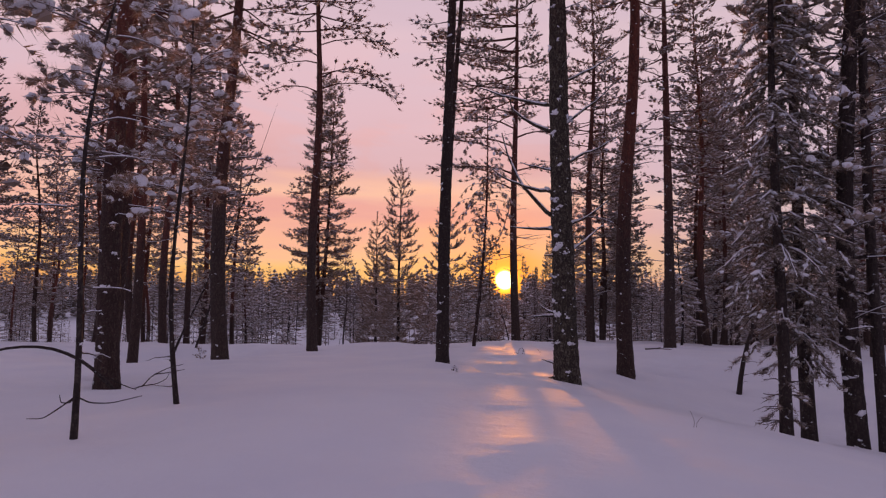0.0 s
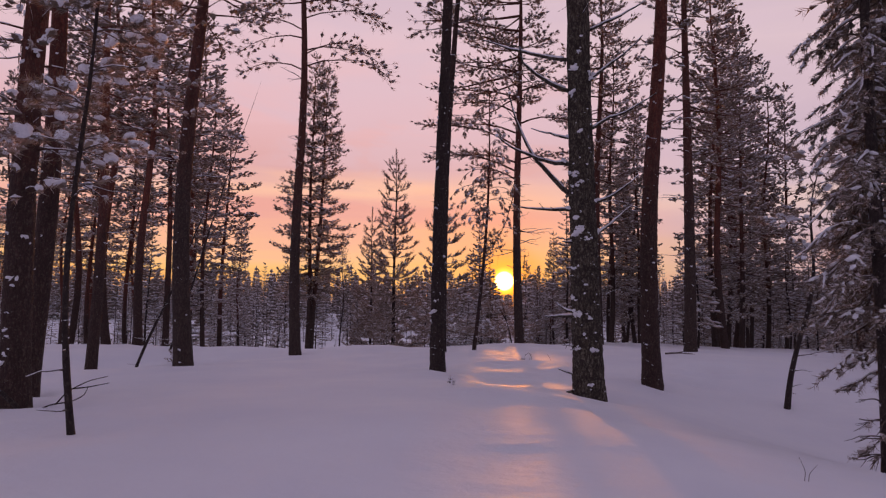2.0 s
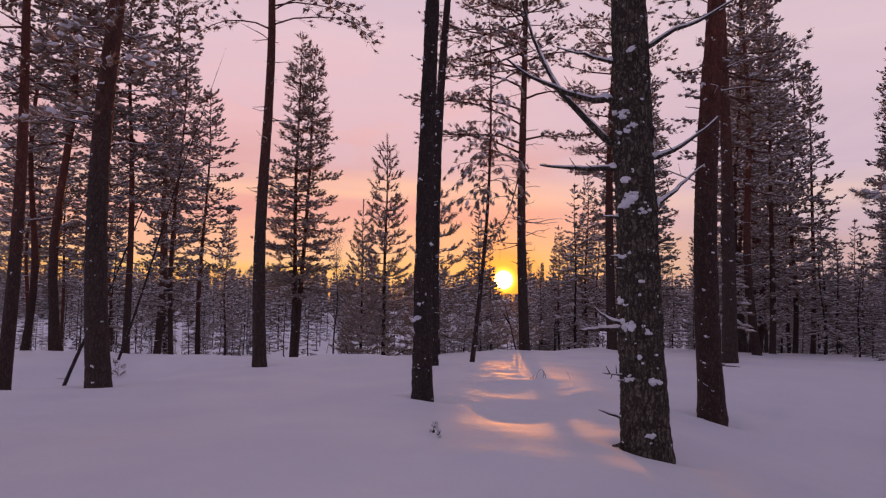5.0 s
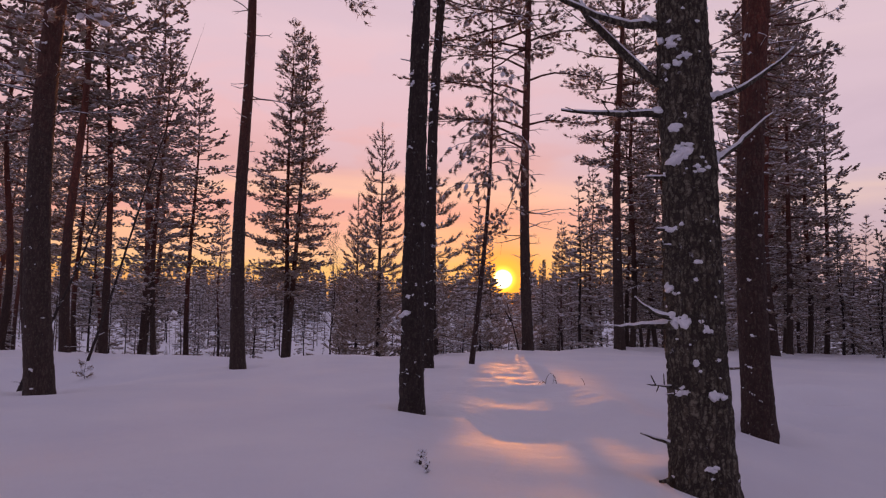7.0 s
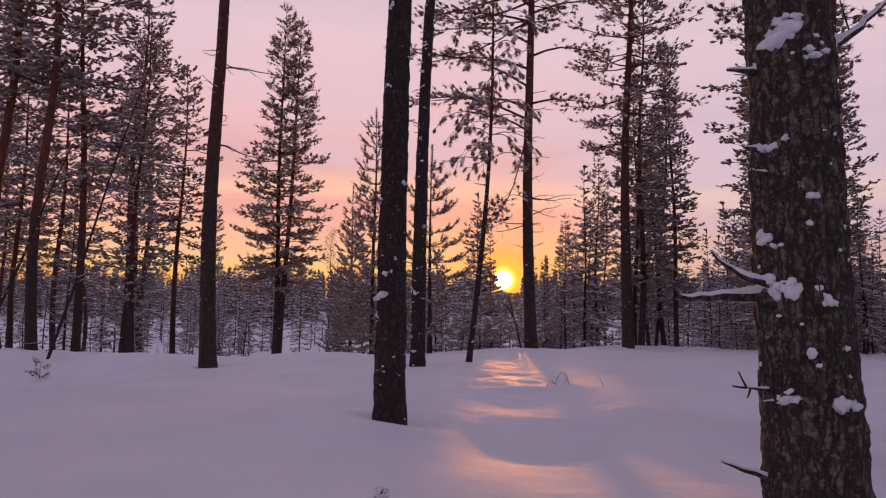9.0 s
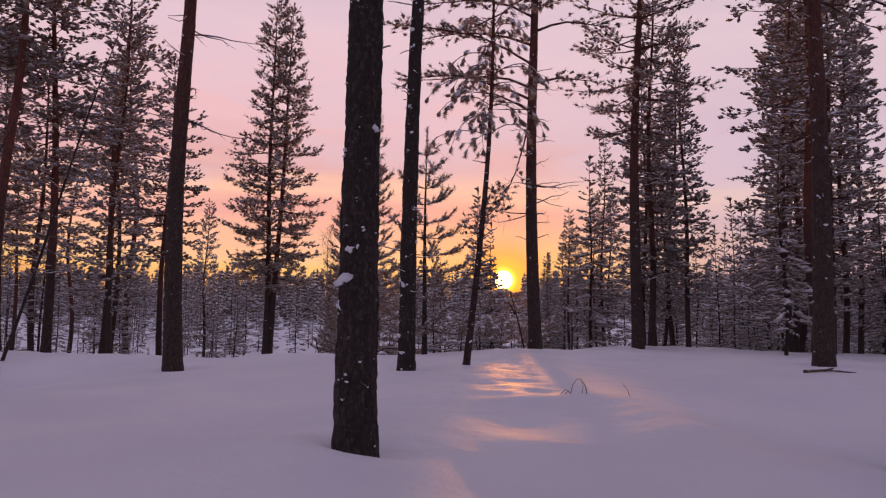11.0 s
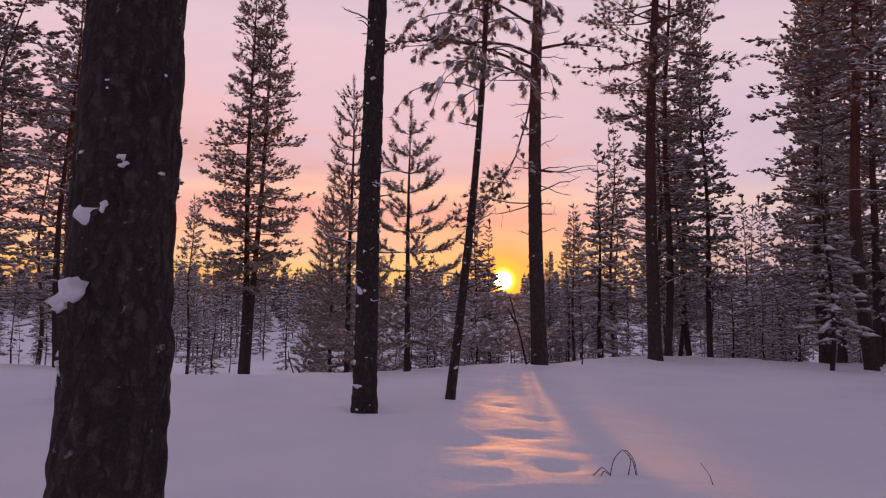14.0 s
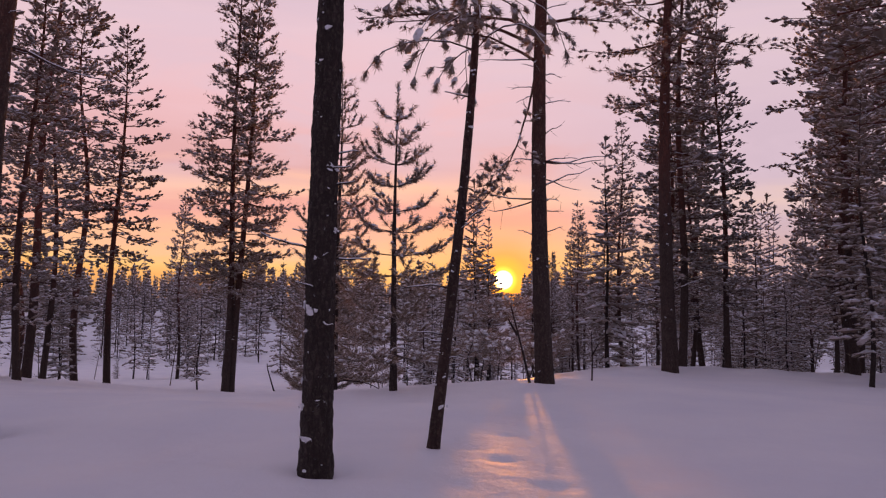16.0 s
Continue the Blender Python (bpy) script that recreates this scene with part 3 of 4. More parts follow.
# ---- the tall pines along the way ----
def tall_pine(x, y, tall, r0, seed, crown=6.5, reach=1.5, fine=None, sides=20, relief=0.0, dead=(2.0, 6.5, 14, 0.6), specks=60, lean=(0, 0), bark=BARK,
              label="tall pine with scaly bark flecked with snow", density=6.5, snowy=0.4, speck=0.03, one_side=None, extra=None, form=BALL, tuft=0.165, blades=15, bow=None):
    ob = thing("pine_tree", x, y, label, "tree", "pines on the snowy rise")
    WELLS.append((x, y, r0))
    w = Wood(seed, tall, r0, lean)
    if bow:
        w.bow[0][:2] = bow
    w.bole(sides, None if fine is None else fine_levels(fine, 2.8, tall), relief)
    w.dead(*dead, snow=0.9, single=True)
    if extra:
        extra(w)
    w.crown(crown, reach, 0.42, (3, 5), density, one_side=one_side)
    w.brush(tuft, blades, tuft * 0.065, snowy * 1.1, CAP, (tuft * 0.42, tuft * 0.28, tuft * 0.14), 0.7)
    w.stuck_snow(int(specks * 0.34), 0.05, min(tall * 0.6, 6.5), speck * 1.25, form)
    if fine and fine < 0.03:
        w.crumbs(int((100 if bark is BARK_KNOTTY else 70) * r0 / 0.15), 3.4, 0.012 if bark is BARK_KNOTTY else 0.009)
    return w.stand(ob, bark)


def limbs_of_knotty_pine(w):
    """The thick snow-laden dead limbs of the knotty pine: height, azimuth, length, rises, thickness."""
    for z, az, length, rise, r in [(2.05, 183, 0.62, (3, 4, 7), 0.020), (2.2, 178, 1.5, (40, 62, 78), 0.027), (2.55, 176, 0.95, (10, 20, 40), 0.023), (2.85, 186, 0.5, (14, 10, 20), 0.014),
                                   (3.4, 176, 0.95, (14, 16, 24), 0.024), (3.78, 170, 1.1, (12, 15, 30), 0.022), (2.12, 350, 0.7, (26, 34, 40), 0.018), (1.76, 345, 0.75, (24, 32, 42), 0.017), (2.95, 5, 0.9, (28, 32, 30), 0.016),
                                   (3.5, -12, 0.8, (35, 38, 40), 0.017), (4.1, 20, 1.1, (30, 30, 40), 0.018), (1.68, 192, 0.16, (4, 2, 0), 0.017), (1.38, 196, 0.13, (12, 6, 0), 0.017), (1.30, 200, 0.11, (-6, 4, 6), 0.015),
                                   (0.87, 186, 0.38, (-4, 4, 8), 0.022), (0.90, 205, 0.3, (2, 30, 52), 0.016), (0.53, 190, 0.17, (4, 6, 4), 0.010), (0.50, 200, 0.12, (-4, 0, 4), 0.008),
                                   (0.20, 186, 0.26, (24, 20, 22), 0.013), (0.06, 195, 0.16, (-16, -4, 2), 0.024)]:
        w.loose()
        stub = length < 0.25
        pts, radii = w.limb(z, radians(az), length, rise, r * 1.15, 8, 10, 0.0 if z < 0.1 else 1.0 if z < 0.6 else 1.35 if z < 1.3 else 1.15, 0.1 if stub else 0.2)
        for i in (3, 5, 7):
            if length > 0.5:
                w.twig(pts[i], pts[i] - pts[i - 1] + w.rng.normal(0, 0.5, 3) * 0.1, length * 0.22, 0.005)
        if z == 0.53:
            for i, way, size in ((9, (-0.4, 0, 0.8), 0.06), (9, (-0.9, 0, 0.1), 0.05), (6, (-0.1, -0.2, 0.9), 0.07), (8, (-0.3, -0.2, -0.6), 0.04)):
                w.twig(pts[i], np.array(way), size, 0.005)
        if z > 0.6:
            # a heap of snow in the crotch
            lumps(w.cap, w.rng, [pts[1] + np.array((0, 0, r)), pts[0] + np.array((0, -0.02, 1.5 * r))], [pts[2] - pts[0]] * 2, (0.04, 0.024, 0.026), FINE_BALL, 0.3)
    # snow heaped on the bark's ledges: height, azimuth, width
    for z, az, size in [(0.50, 216, 0.062), (0.49, 280, 0.056), (0.90, 203, 0.05), (0.87, 231, 0.066), (0.84, 273, 0.055), (1.06, 200, 0.07), (1.03, 212, 0.045), (1.38, 217, 0.045), (1.39, 196, 0.05),
                        (1.77, 232, 0.075), (1.80, 245, 0.06), (1.84, 255, 0.045), (1.70, 277, 0.055), (1.94, 228, 0.05), (0.12, 262, 0.05), (2.3, 240, 0.06), (2.34, 262, 0.055), (1.2, 262, 0.03), (0.66, 250, 0.03)]:
        a = radians(az)
        out = np.array((math.cos(a), math.sin(a), 0.0))
        side = np.array((-out[1], out[0], w.rng.normal(0, 0.3)))
        p = w.axis(z) + w.radius(z) * out
        lumps(w.rime, w.rng, [p + np.array((0, 0, 0.008))], [side], (size * 0.6, size * 0.42, size * 0.36), FINE_BALL, 0.22)
        lumps(w.rime, w.rng, p + side * w.rng.normal(0, 0.5, (3, 1)) * size + np.array((0, 0, 1.0)) * w.rng.uniform(-0.1, 0.6, (3, 1)) * size, [side] * 3, (size * 0.3, size * 0.25, size * 0.22), FINE_BALL, 0.3)
    w.joined()


def boughs_of_wide_pine(w):
    """Long boughs of the pine before the sun, and one that hangs down."""
    for z, az, length in [(5.15, 176, 2.7), (5.4, 184, 2.3), (4.9, 190, 1.4), (5.5, 10, 1.3), (5.9, 182, 3.0), (6.3, 176, 2.6), (6.9, 186, 2.4), (7.4, 170, 2.2), (6.6, 8, 1.7), (7.6, -5, 1.9), (8.2, 180, 2.3), (8.8, 190, 2.0)]:
        w.bough(z, radians(az), length, (22, 2, -14), 0.03, int(length * 14), (0.2, 0.5))
    rng = w.rng
    hang, _ = w.limb(4.75, radians(182), 2.3, (-80, -68, -42), 0.02, 5, 9)
    for i, fan in [(3, 1), (4, 2), (5, 4), (6, 5), (7, 5), (8, 5)]:
        for _ in range(fan):
            az, size = math.pi + rng.normal(0, 1.1), rng.uniform(0.3, 0.8)
            p = bend(hang[i], az, size, (rng.uniform(-60, 15), rng.uniform(-40, 0), rng.uniform(-20, 30)), 5, rng, 0.2)
            w.wood.tube(p, np.linspace(0.007, 0.003, 5), 3)
            for v in np.linspace(1.2, 3.99, 6):
                k = int(v)
                q = p[k] + (p[k + 1] - p[k]) * (v - k)
                mid, tip = w.twig(q, p[k + 1] - p[k] + rng.normal(0, 0.12, 3), rng.uniform(0.05, 0.16), 0.003)
                w.tp.append(tip)
                w.td.append(tip - q + np.array((0, 0, 0.03)))


def boughs_that_hang(w):
    """Slack boughs with single brushes along their ends."""
    for z, az, length in [(6.9, 190, 1.5), (7.0, 0, 2.1), (7.4, 15, 2.2), (7.7, 175, 1.7), (8.2, -10, 2.0), (7.3, 340, 1.9), (7.9, 200, 1.6), (8.6, 10, 2.1)]:
        w.bough(z, radians(az), length, (16, -12, -48), 0.02, int(length * 15), (0.12, 0.45), 0.6, both=False)


def snowy_boughs(low, high, count, reach):
    """Low living boughs, their brushes weighed down with snow."""
    def grow(w):
        for _ in range(count):
            size = w.rng.uniform(0.5, 1.0) * reach
            w.bough(w.rng.uniform(low, high), w.rng.uniform(0, 6.28), size, (12, -6, -22), 0.012, int(size * 8) + 2, (0.12, 0.35), 0.5, 0.9, both=False)
        p, d = np.array(w.tp), unit(np.array(w.td))
        pick = w.rng.random(len(p)) < 0.42
        lumps(w.snow, w.rng, (p + d * 0.06 + np.array((0, 0, 0.03)))[pick], (d * np.array((1, 1, 0.4)) + 1e-4)[pick], (0.058, 0.038, 0.03), FINE_BALL, 0.16)
    return grow


tall_pine(1.68, 10.27, 13.0, 0.158, 1, 5.6, 1.9, 0.022, 96, 0.015, (4.2, 5.6, 6, 0.9), 60, label="thick knotty pine with flaking bark and snow-laden dead limbs", speck=0.06, bow=(-0.0885, -0.0286), bark=BARK_KNOTTY,
          extra=limbs_of_knotty_pine, form=FINE_BALL)
tall_pine(0.01, 12.91, 13.0, 0.101, 2, 6.8, 1.4, 0.018, 72, 0.010, (0.9, 6.5, 16, 0.16), 130, lean=(0.2, 0), label="slender dark pine trunk flecked with snow", bark=BARK_DARK, speck=0.046, form=FINE_BALL)
tall_pine(0.06, 17.59, 13.0, 0.092, 3, 7.0, 1.3, 0.022, 56, 0.010, (0.8, 6.5, 30, 0.3), 170, lean=(0.28, 0), label="slender pine with short dead twigs and snow flecks", bark=BARK_DARK, speck=0.045)
tall_pine(2.35, 24.23, 14.0, 0.128, 5, 7.4, 2.2, 0.05, 40, 0.007, (2.2, 7.0, 34, 0.9), 110, label="wide-crowned pine with dead twigs standing before the sun", one_side=math.pi, extra=boughs_of_wide_pine, density=13.0, blades=18, tuft=0.14)
tall_pine(3.13, 13.0, 13.5, 0.132, 6, 6.6, 1.6, 0.025, 56, 0.009, (1.4, 6.0, 9, 0.7), 150, bark=BARK_RED, label="straight pine with reddish bark and snow flecks", speck=0.034, lean=(0.15, 0))
tall_pine(5.94, 19.87, 13.0, 0.14, 7, 5.4, 1.5, 0.04, 40, 0.008, (1.5, 5.5, 16, 0.6), 120, label="pine trunk at the edge of the rise, snow flecked")
tall_pine(-4.33, 14.9, 13.5, 0.148, 8, 6.2, 1.7, 0.03, 48, 0.009, (3.0, 6.0, 10, 0.9), 120, label="thick dark pine with snow on its lower branches", lean=(0.25, 0), extra=snowy_boughs(3.2, 6.2, 14, 0.9))
tall_pine(-3.4, 19.94, 13.5, 0.128, 9, 8.6, 1.7, 0.035, 44, 0.008, (3.4, 7.5, 22, 0.9), 90, label="pine with slack boughs and dead twigs", lean=(-0.02, 0), extra=boughs_that_hang)
tall_pine(-4.09, 9.36, 13.0, 0.135, 10, 5.0, 1.8, 0.03, 48, 0.010, (2.2, 5.0, 12, 0.8), 150, bark=BARK_RED, label="thick pine with snow-covered side branches", lean=(0.2, 0), speck=0.06, extra=snowy_boughs(2.0, 5.0, 26, 1.1))
tall_pine(-4.65, 10.6, 12.5, 0.12, 11, 5.0, 1.5, None, 24, 0.0, (2.2, 5.0, 10, 0.7), 90, bark=BARK_RED, label="reddish pine close behind a thicker one", lean=(0.3, 0))
tall_pine(-7.15, 17.62, 13.0, 0.115, 12, 5.2, 1.6, None, 24, 0.0, (2.0, 5.5, 16, 0.7), 80, bark=BARK_RED, label="slim reddish pine on the edge of the rise")
tall_pine(5.71, 29.22, 15.0, 0.155, 13, 6.0, 2.1, None, 28, 0.0, (1.5, 6.0, 24, 1.0), 70, label="tall pine with long spreading boughs", density=10.0, blades=16)
tall_pine(4.42, 8.15, 12.5, 0.10, 14, 4.6, 1.6, 0.03, 40, 0.008, (1.2, 4.6, 14, 0.9), 150, label="dark twin-stemmed pine, snow on its twigs", bark=BARK_DARK, speck=0.055, extra=snowy_boughs(2.3, 4.8, 26, 1.2))
tall_pine(4.62, 8.0, 11.5, 0.06, 15, 4.4, 1.3, None, 20, 0.0, (1.2, 4.6, 10, 0.8), 80, label="thin stem beside a thicker pine", bark=BARK_DARK)
tall_pine(-3.5, 4.75, 10.0, 0.09, 18, 4.5, 1.2, None, 20, 0.0, (1.0, 3.0, 5, 0.5), 40, label="pine whose low boughs sag with snow", bark=BARK_DARK, extra=snowy_boughs(1.9, 4.5, 26, 1.0))
for k, (dx, dy, lean) in enumerate([(0, 0, 0.1), (0.14, 0.2, 0.62)]):
    tall_pine(-6.5 + dx, 38.97 + dy, 15.6 - 0.5 * k, 0.125, 16 + k, 3.6, 1.75, None, 20, 0.0, (1.6, 4.0, 8, 0.7), 20, lean=(lean, 0), density=14.0, snowy=0.25, tuft=0.2, blades=12,
              label="one of twin pines with a narrow snowy crown")


# ---- the thin trees and saplings near the path ----
def leaning_pine():
    ob = thing("young_pine", 0.76, 18.31, "thin leaning young pine with drooping needle brushes", "tree", "saplings")
    w = Wood(31, 6.6, 0.042, (0.284, 0.1), 0.0)
    w.bow[0][0] = 0.148
    w.bole(14, np.linspace(-0.3, 6.6, 70), 0.003)
    w.dead(0.5, 2.6, 9, 0.3, 0.8)
    for z in np.concatenate([np.arange(2.9, 4.4, 0.13), np.arange(4.5, 6.4, 0.3)]):
        for j in range(3 if z < 4.4 else 2):
            w.bough(z, w.rng.uniform(0, 6.28), w.rng.uniform(0.35, 0.95), (18, -22, -74), 0.007, 5, (0.05, 0.16), 1.0, 0.6, both=False)
    w.td = [unit(d) * np.array((0.5, 0.5, 0.3)) - np.array((0, 0, 0.7)) for d in w.td]
    w.brush(0.09, 90, 0.005, 0.15, BALL, (0.045, 0.03, 0.018), 1.0)
    w.stuck_snow(50, 0.2, 5, 0.022)
    w.stand(ob, BARK_RED)


leaning_pine()


def young_pine(x, y, tall, seed, low=0.35, reach=1.3, step=0.3, side_shoots=7, count=(4, 6), snowy=0.4, brush=0.12, blades=22, label="young pine with upturned snowy branch whorls"):
    """A young pine: whorls of upturned branches clothed in needles to the stem."""
    ob = thing("young_pine", x, y, label, "tree", "young pines")
    w = Wood(seed, tall, 0.02 + 0.007 * tall, (0, 0), 0.02)
    w.bole(10)
    z, turn = low, 0.0
    while z < tall - 0.45:
        k = (z - low) / (tall - low)
        for j in range(w.rng.integers(*count)):
            length = (reach * (1 - k) ** 0.8 + 0.16) * w.rng.uniform(0.55, 1.1)
            p, _ = w.limb(z, turn + j * 1.25 + w.rng.normal(0, 0.25), length, (-14 + 34 * k, -2 + 34 * k, 52 + 16 * k), 0.006 + 0.006 * length, 4, 7)
            n = max(3, int(length * 11))
            for v in np.linspace(0.3, 1, n) * 5.98:
                i = int(v)
                w.tp.append(p[i] + (p[i + 1] - p[i]) * (v - i))
                w.td.append(p[i + 1] - p[i])
            for _ in range(int(length * side_shoots * (1 - 0.7 * k))):
                i = w.rng.integers(2, 6)
                d = unit(p[i + 1] - p[i])
                side = unit(np.cross(d, (0, 0, 1.0))) * w.rng.choice((-1, 1))
                m, t = w.twig(p[i], d + side * 0.8 + np.array((0, 0, 0.3)), w.rng.uniform(0.1, 0.26))
                w.tp += [m, t]
                w.td += [t - m, t - m]
        turn += 0.7
        z += (step + 0.12 * k) * w.rng.uniform(0.8, 1.25)
    for z in np.arange(tall - 0.65, tall + 0.01, 0.08):
        w.tp.append(w.axis(z))
        w.td.append(np.array((0, 0, 1.0)))
    w.brush(brush, blades, brush * 0.07, snowy, BALL, (0.05, 0.024, 0.014), 0.55)
    return w.stand(ob, BARK_DARK)


young_pine(0.13, 24.0, 4.45, 41, 0.5, 0.95, 0.26, 8, (4, 7), 0.45, 0.145, 30)
young_pine(-1.87, 32.34, 8.6, 42, 0.6, 1.5, 0.25, 8, (5, 8), 0.25, 0.2, 14, "dense dark young pine with a pointed top")
young_pine(-3.6, 41.0, 8.3, 43, 0.4, 1.4, 0.27, 7, (5, 8), 0.25, 0.22, 10, "dense dark young pine with a pointed top")


def spruce(x, y, tall, r0, seed, low, reach, label, heavy=1.0, lean=(0, 0), step=0.21, group="spruces"):
    """A spruce: drooping boughs, short needles all along, heavy snow."""
    ob = thing("spruce_tree", x, y, label, "tree", group)
    w = Wood(seed, tall, r0, lean, 0.03)
    w.bole(16 if tall > 4 else 10)
    z = low
    while z < tall - 0.15:
        k, skirt = (z - low) / (tall - low), z < 0.75
        for j in range(w.rng.integers(6, 9)):
            length = (reach * (1 - k) ** 0.85 + 0.1) * w.rng.uniform(0.6, 1.15) * (0.26 if skirt else min(1.0, 0.25 + 0.5 * z))
            az = w.rng.uniform(0, 6.28)
            p, r = w.limb(z, az, length, (10 + w.rng.normal(0, 14), -22 + w.rng.normal(0, 14), 10 + w.rng.normal(0, 20)) if skirt else (4 + w.rng.normal(0, 10), -38 + w.rng.normal(0, 12), -30 + w.rng.normal(0, 14)), 0.005 + 0.009 * length, 4, 7, 0.0)
            for _ in range(max(3, int(length * 22))):
                v = w.rng.uniform(0.15, 1) * 5.98
                i = int(v)
                foot = p[i] + (p[i + 1] - p[i]) * (v - i)
                d = unit(p[i + 1] - p[i])
                side = unit(np.cross(d, (0, 0, 1.0))) * w.rng.choice((-1, 1))
                m, t = w.twig(foot, d * 0.7 + side * w.rng.uniform(0.2, 1) + np.array((0, 0, -0.35)), w.rng.uniform(0.08, 0.24) * min(1.0, 0.4 + length), 0.003)
                if not skirt or w.rng.random() < 0.25:
                    w.tp += [foot, m]
                    w.td += [t - m, t - m]
                if not skirt and w.rng.random() < 0.14 * heavy:
                    w.snow.tube([foot + np.array((0, 0, 0.012)), m + np.array((0, 0, 0.014)), t + np.array((0, 0, 0.006))], [0.008, 0.010, 0.003], 5)
            if not skirt and w.rng.random() < 0.4:
                bed = p[1:] + np.array((0, 0, 0.016))
                w.snow.tube(bed, w.rng.uniform(0.003, 0.012, 6) * np.linspace(1.0, 0.6, 6), 6)
        z += (0.14 if skirt else step) * w.rng.uniform(0.8, 1.2) + (0.35 if skirt and z > 0.45 else 0.0)
    w.brush(0.085, 18, 0.006, 0.12 * heavy, BALL, (0.036, 0.02, 0.013), 0.6)
    w.stuck_snow(40, 0.1, tall * 0.6, 0.02)
    return w.stand(ob, BARK_DARK, SPRUCE)


spruce(3.47, 7.73, 7.5, 0.06, 51, 0.18, 0.66, "slim spruce whose drooping boughs carry thick snow")
spruce(3.92, 8.19, 8.5, 0.075, 52, 0.9, 0.62, "spruce with dark stem and snow-laden boughs", lean=(-0.1, 0))


def bare_sapling(x, y, tall, r0, seed, lean, crown, label, twigs=10, long=0.35, whorl=3, step=0.3):
    """A thin sapling: dry twigs low down, snowy brushes above the height crown."""
    ob = thing("sapling", x, y, label, "tree", "saplings")
    w = Wood(seed, tall, r0, lean, 0.03)
    w.bole(12, np.linspace(-0.3, tall, 50), 0.003)
    w.dead(0.15, min(crown, tall * 0.7), twigs, long, 0.7)
    z = crown
    while z < tall - 0.1:
        for j in range(whorl):
            w.bough(z, w.rng.uniform(0, 6.28), w.rng.uniform(0.3, 0.75), (25, 5, -10), 0.007, 5, (0.1, 0.25), 0.4, 0.8)
        z += step
    w.brush(0.13, 60, 0.004, 0.3, FINE_BALL if tall > 2.5 else BALL, (0.056, 0.036, 0.029), 0.5)
    w.stuck_snow(30, 0.1, tall * 0.8, 0.02)
    return w.stand(ob, BARK_DARK)


bare_sapling(-2.36, 4.95, 4.4, 0.021, 61, (0.06, 0.2), 2.4, "thin sapling with curled dry twigs low on its stem", 7, 0.45)
bare_sapling(-2.485, 7.2, 4.8, 0.024, 62, (-0.04, 0.1), 2.0, "thin sapling with snow-capped brushes above", 6, 0.3)
bare_sapling(4.85, 12.5, 3.6, 0.04, 63, (0.62, -0.1), 2.2, "thin leaning dead stem with snowy top", 9, 0.5)
bare_sapling(-7.2, 22.3, 7.4, 0.03, 75, (2.2, 0.0), 9.0, "dead bare stem arching out from among the pines", 26, 0.9)
# saplings added past the crest; their tufts break the low sun on the near snow
for k, (x, y, top) in enumerate([(1.45, 29.6, 0.95), (1.75, 30.4, 0.9), (2.05, 29.3, 0.75), (2.75, 29.8, 0.7), (1.9, 31.4, 1.64), (2.55, 31.6, 1.69), (3.3, 31.0, 0.9)]):
    rise = height(x, y)
    bare_sapling(x, y, top - rise, 0.016, 65 + k, (0.05, 0), top - 0.48 - rise, "low bushy sapling with a snowy tuft, added beyond the crest to break the sunlight", 3, 0.2, 5, 0.18)
bare_sapling(-6.78, 18.87, 4.2, 0.035, 64, (1.7, 0.0), 9.0, "bare leaning stem beside the pines", 5, 0.3)


# ---- the woods behind: built once, then copied ----
def wood_pine(name, label, seed, tall, r0, low, reach, density, group, bark=BARK, blades=4, width=0.02, tuft=0.19, snowy=0.5, count=(3, 6), step=0.4, dead=6, heart=0.95, shape=0.62, leaf=NEEDLES):
    ob = thing(name, 0, 0, label, "tree", group)
    w = Wood(seed, tall, r0, (0, 0), 0.08, True)
    w.bole(8)
    if dead:
        w.dead(1.2, max(low, 1.6), dead, 0.7, 0.8)
    w.crown(low, reach, step, count, density, shape=shape)
    w.brush(tuft, blades, width, snowy, CAP, (tuft * 0.5, tuft * 0.3, tuft * 0.16), heart, 0.6)
    return w.stand(ob, bark, leaf)


G_TALL, G_FULL, G_SLIM = "pines of the wood behind", "full-crowned pines of the wood behind", "young conifers in the dip"
FULL = [wood_pine("pine_tree", "narrow pine with a frosted crown, far in the wood", 100 + k, 13.0 + 0.5 * k, 0.115, 0.9 + 0.5 * k, 1.3, 9.0, G_FULL, dead=5, leaf=FROSTED) for k in range(4)]
BACK = [wood_pine("pine_tree", "narrow pine with a frosted crown, far in the wood", 130 + k, 13.0 + 0.6 * k, 0.115, 1.0 + 0.7 * k, 1.4, 6.0, G_FULL, tuft=0.25, blades=4, width=0.03, dead=3, leaf=FROSTED) for k in range(3)]
TALL = [wood_pine("pine_tree", "tall reddish pine, crown frosted, in the wood behind", 110 + k, 14.0 + 0.4 * k, 0.13, 5.0 + 0.7 * k, 1.8, 8.5, G_TALL, BARK_RED, dead=9) for k in range(3)]


def dip_conifer(seed, tall, low, reach, layers, arms, shoots, label, leaf, droop=-16.0, fat=1.0):
    ob = thing("conifer_tree", 0, 0, label, "tree", G_SLIM)
    w = Wood(seed, tall, 0.06, (0, 0), 0.06, True)
    w.bole(8)
    w.skirted(low, reach, layers, arms, shoots, 0.85, droop, fat)
    return w.stand(ob, BARK_DARK, leaf)


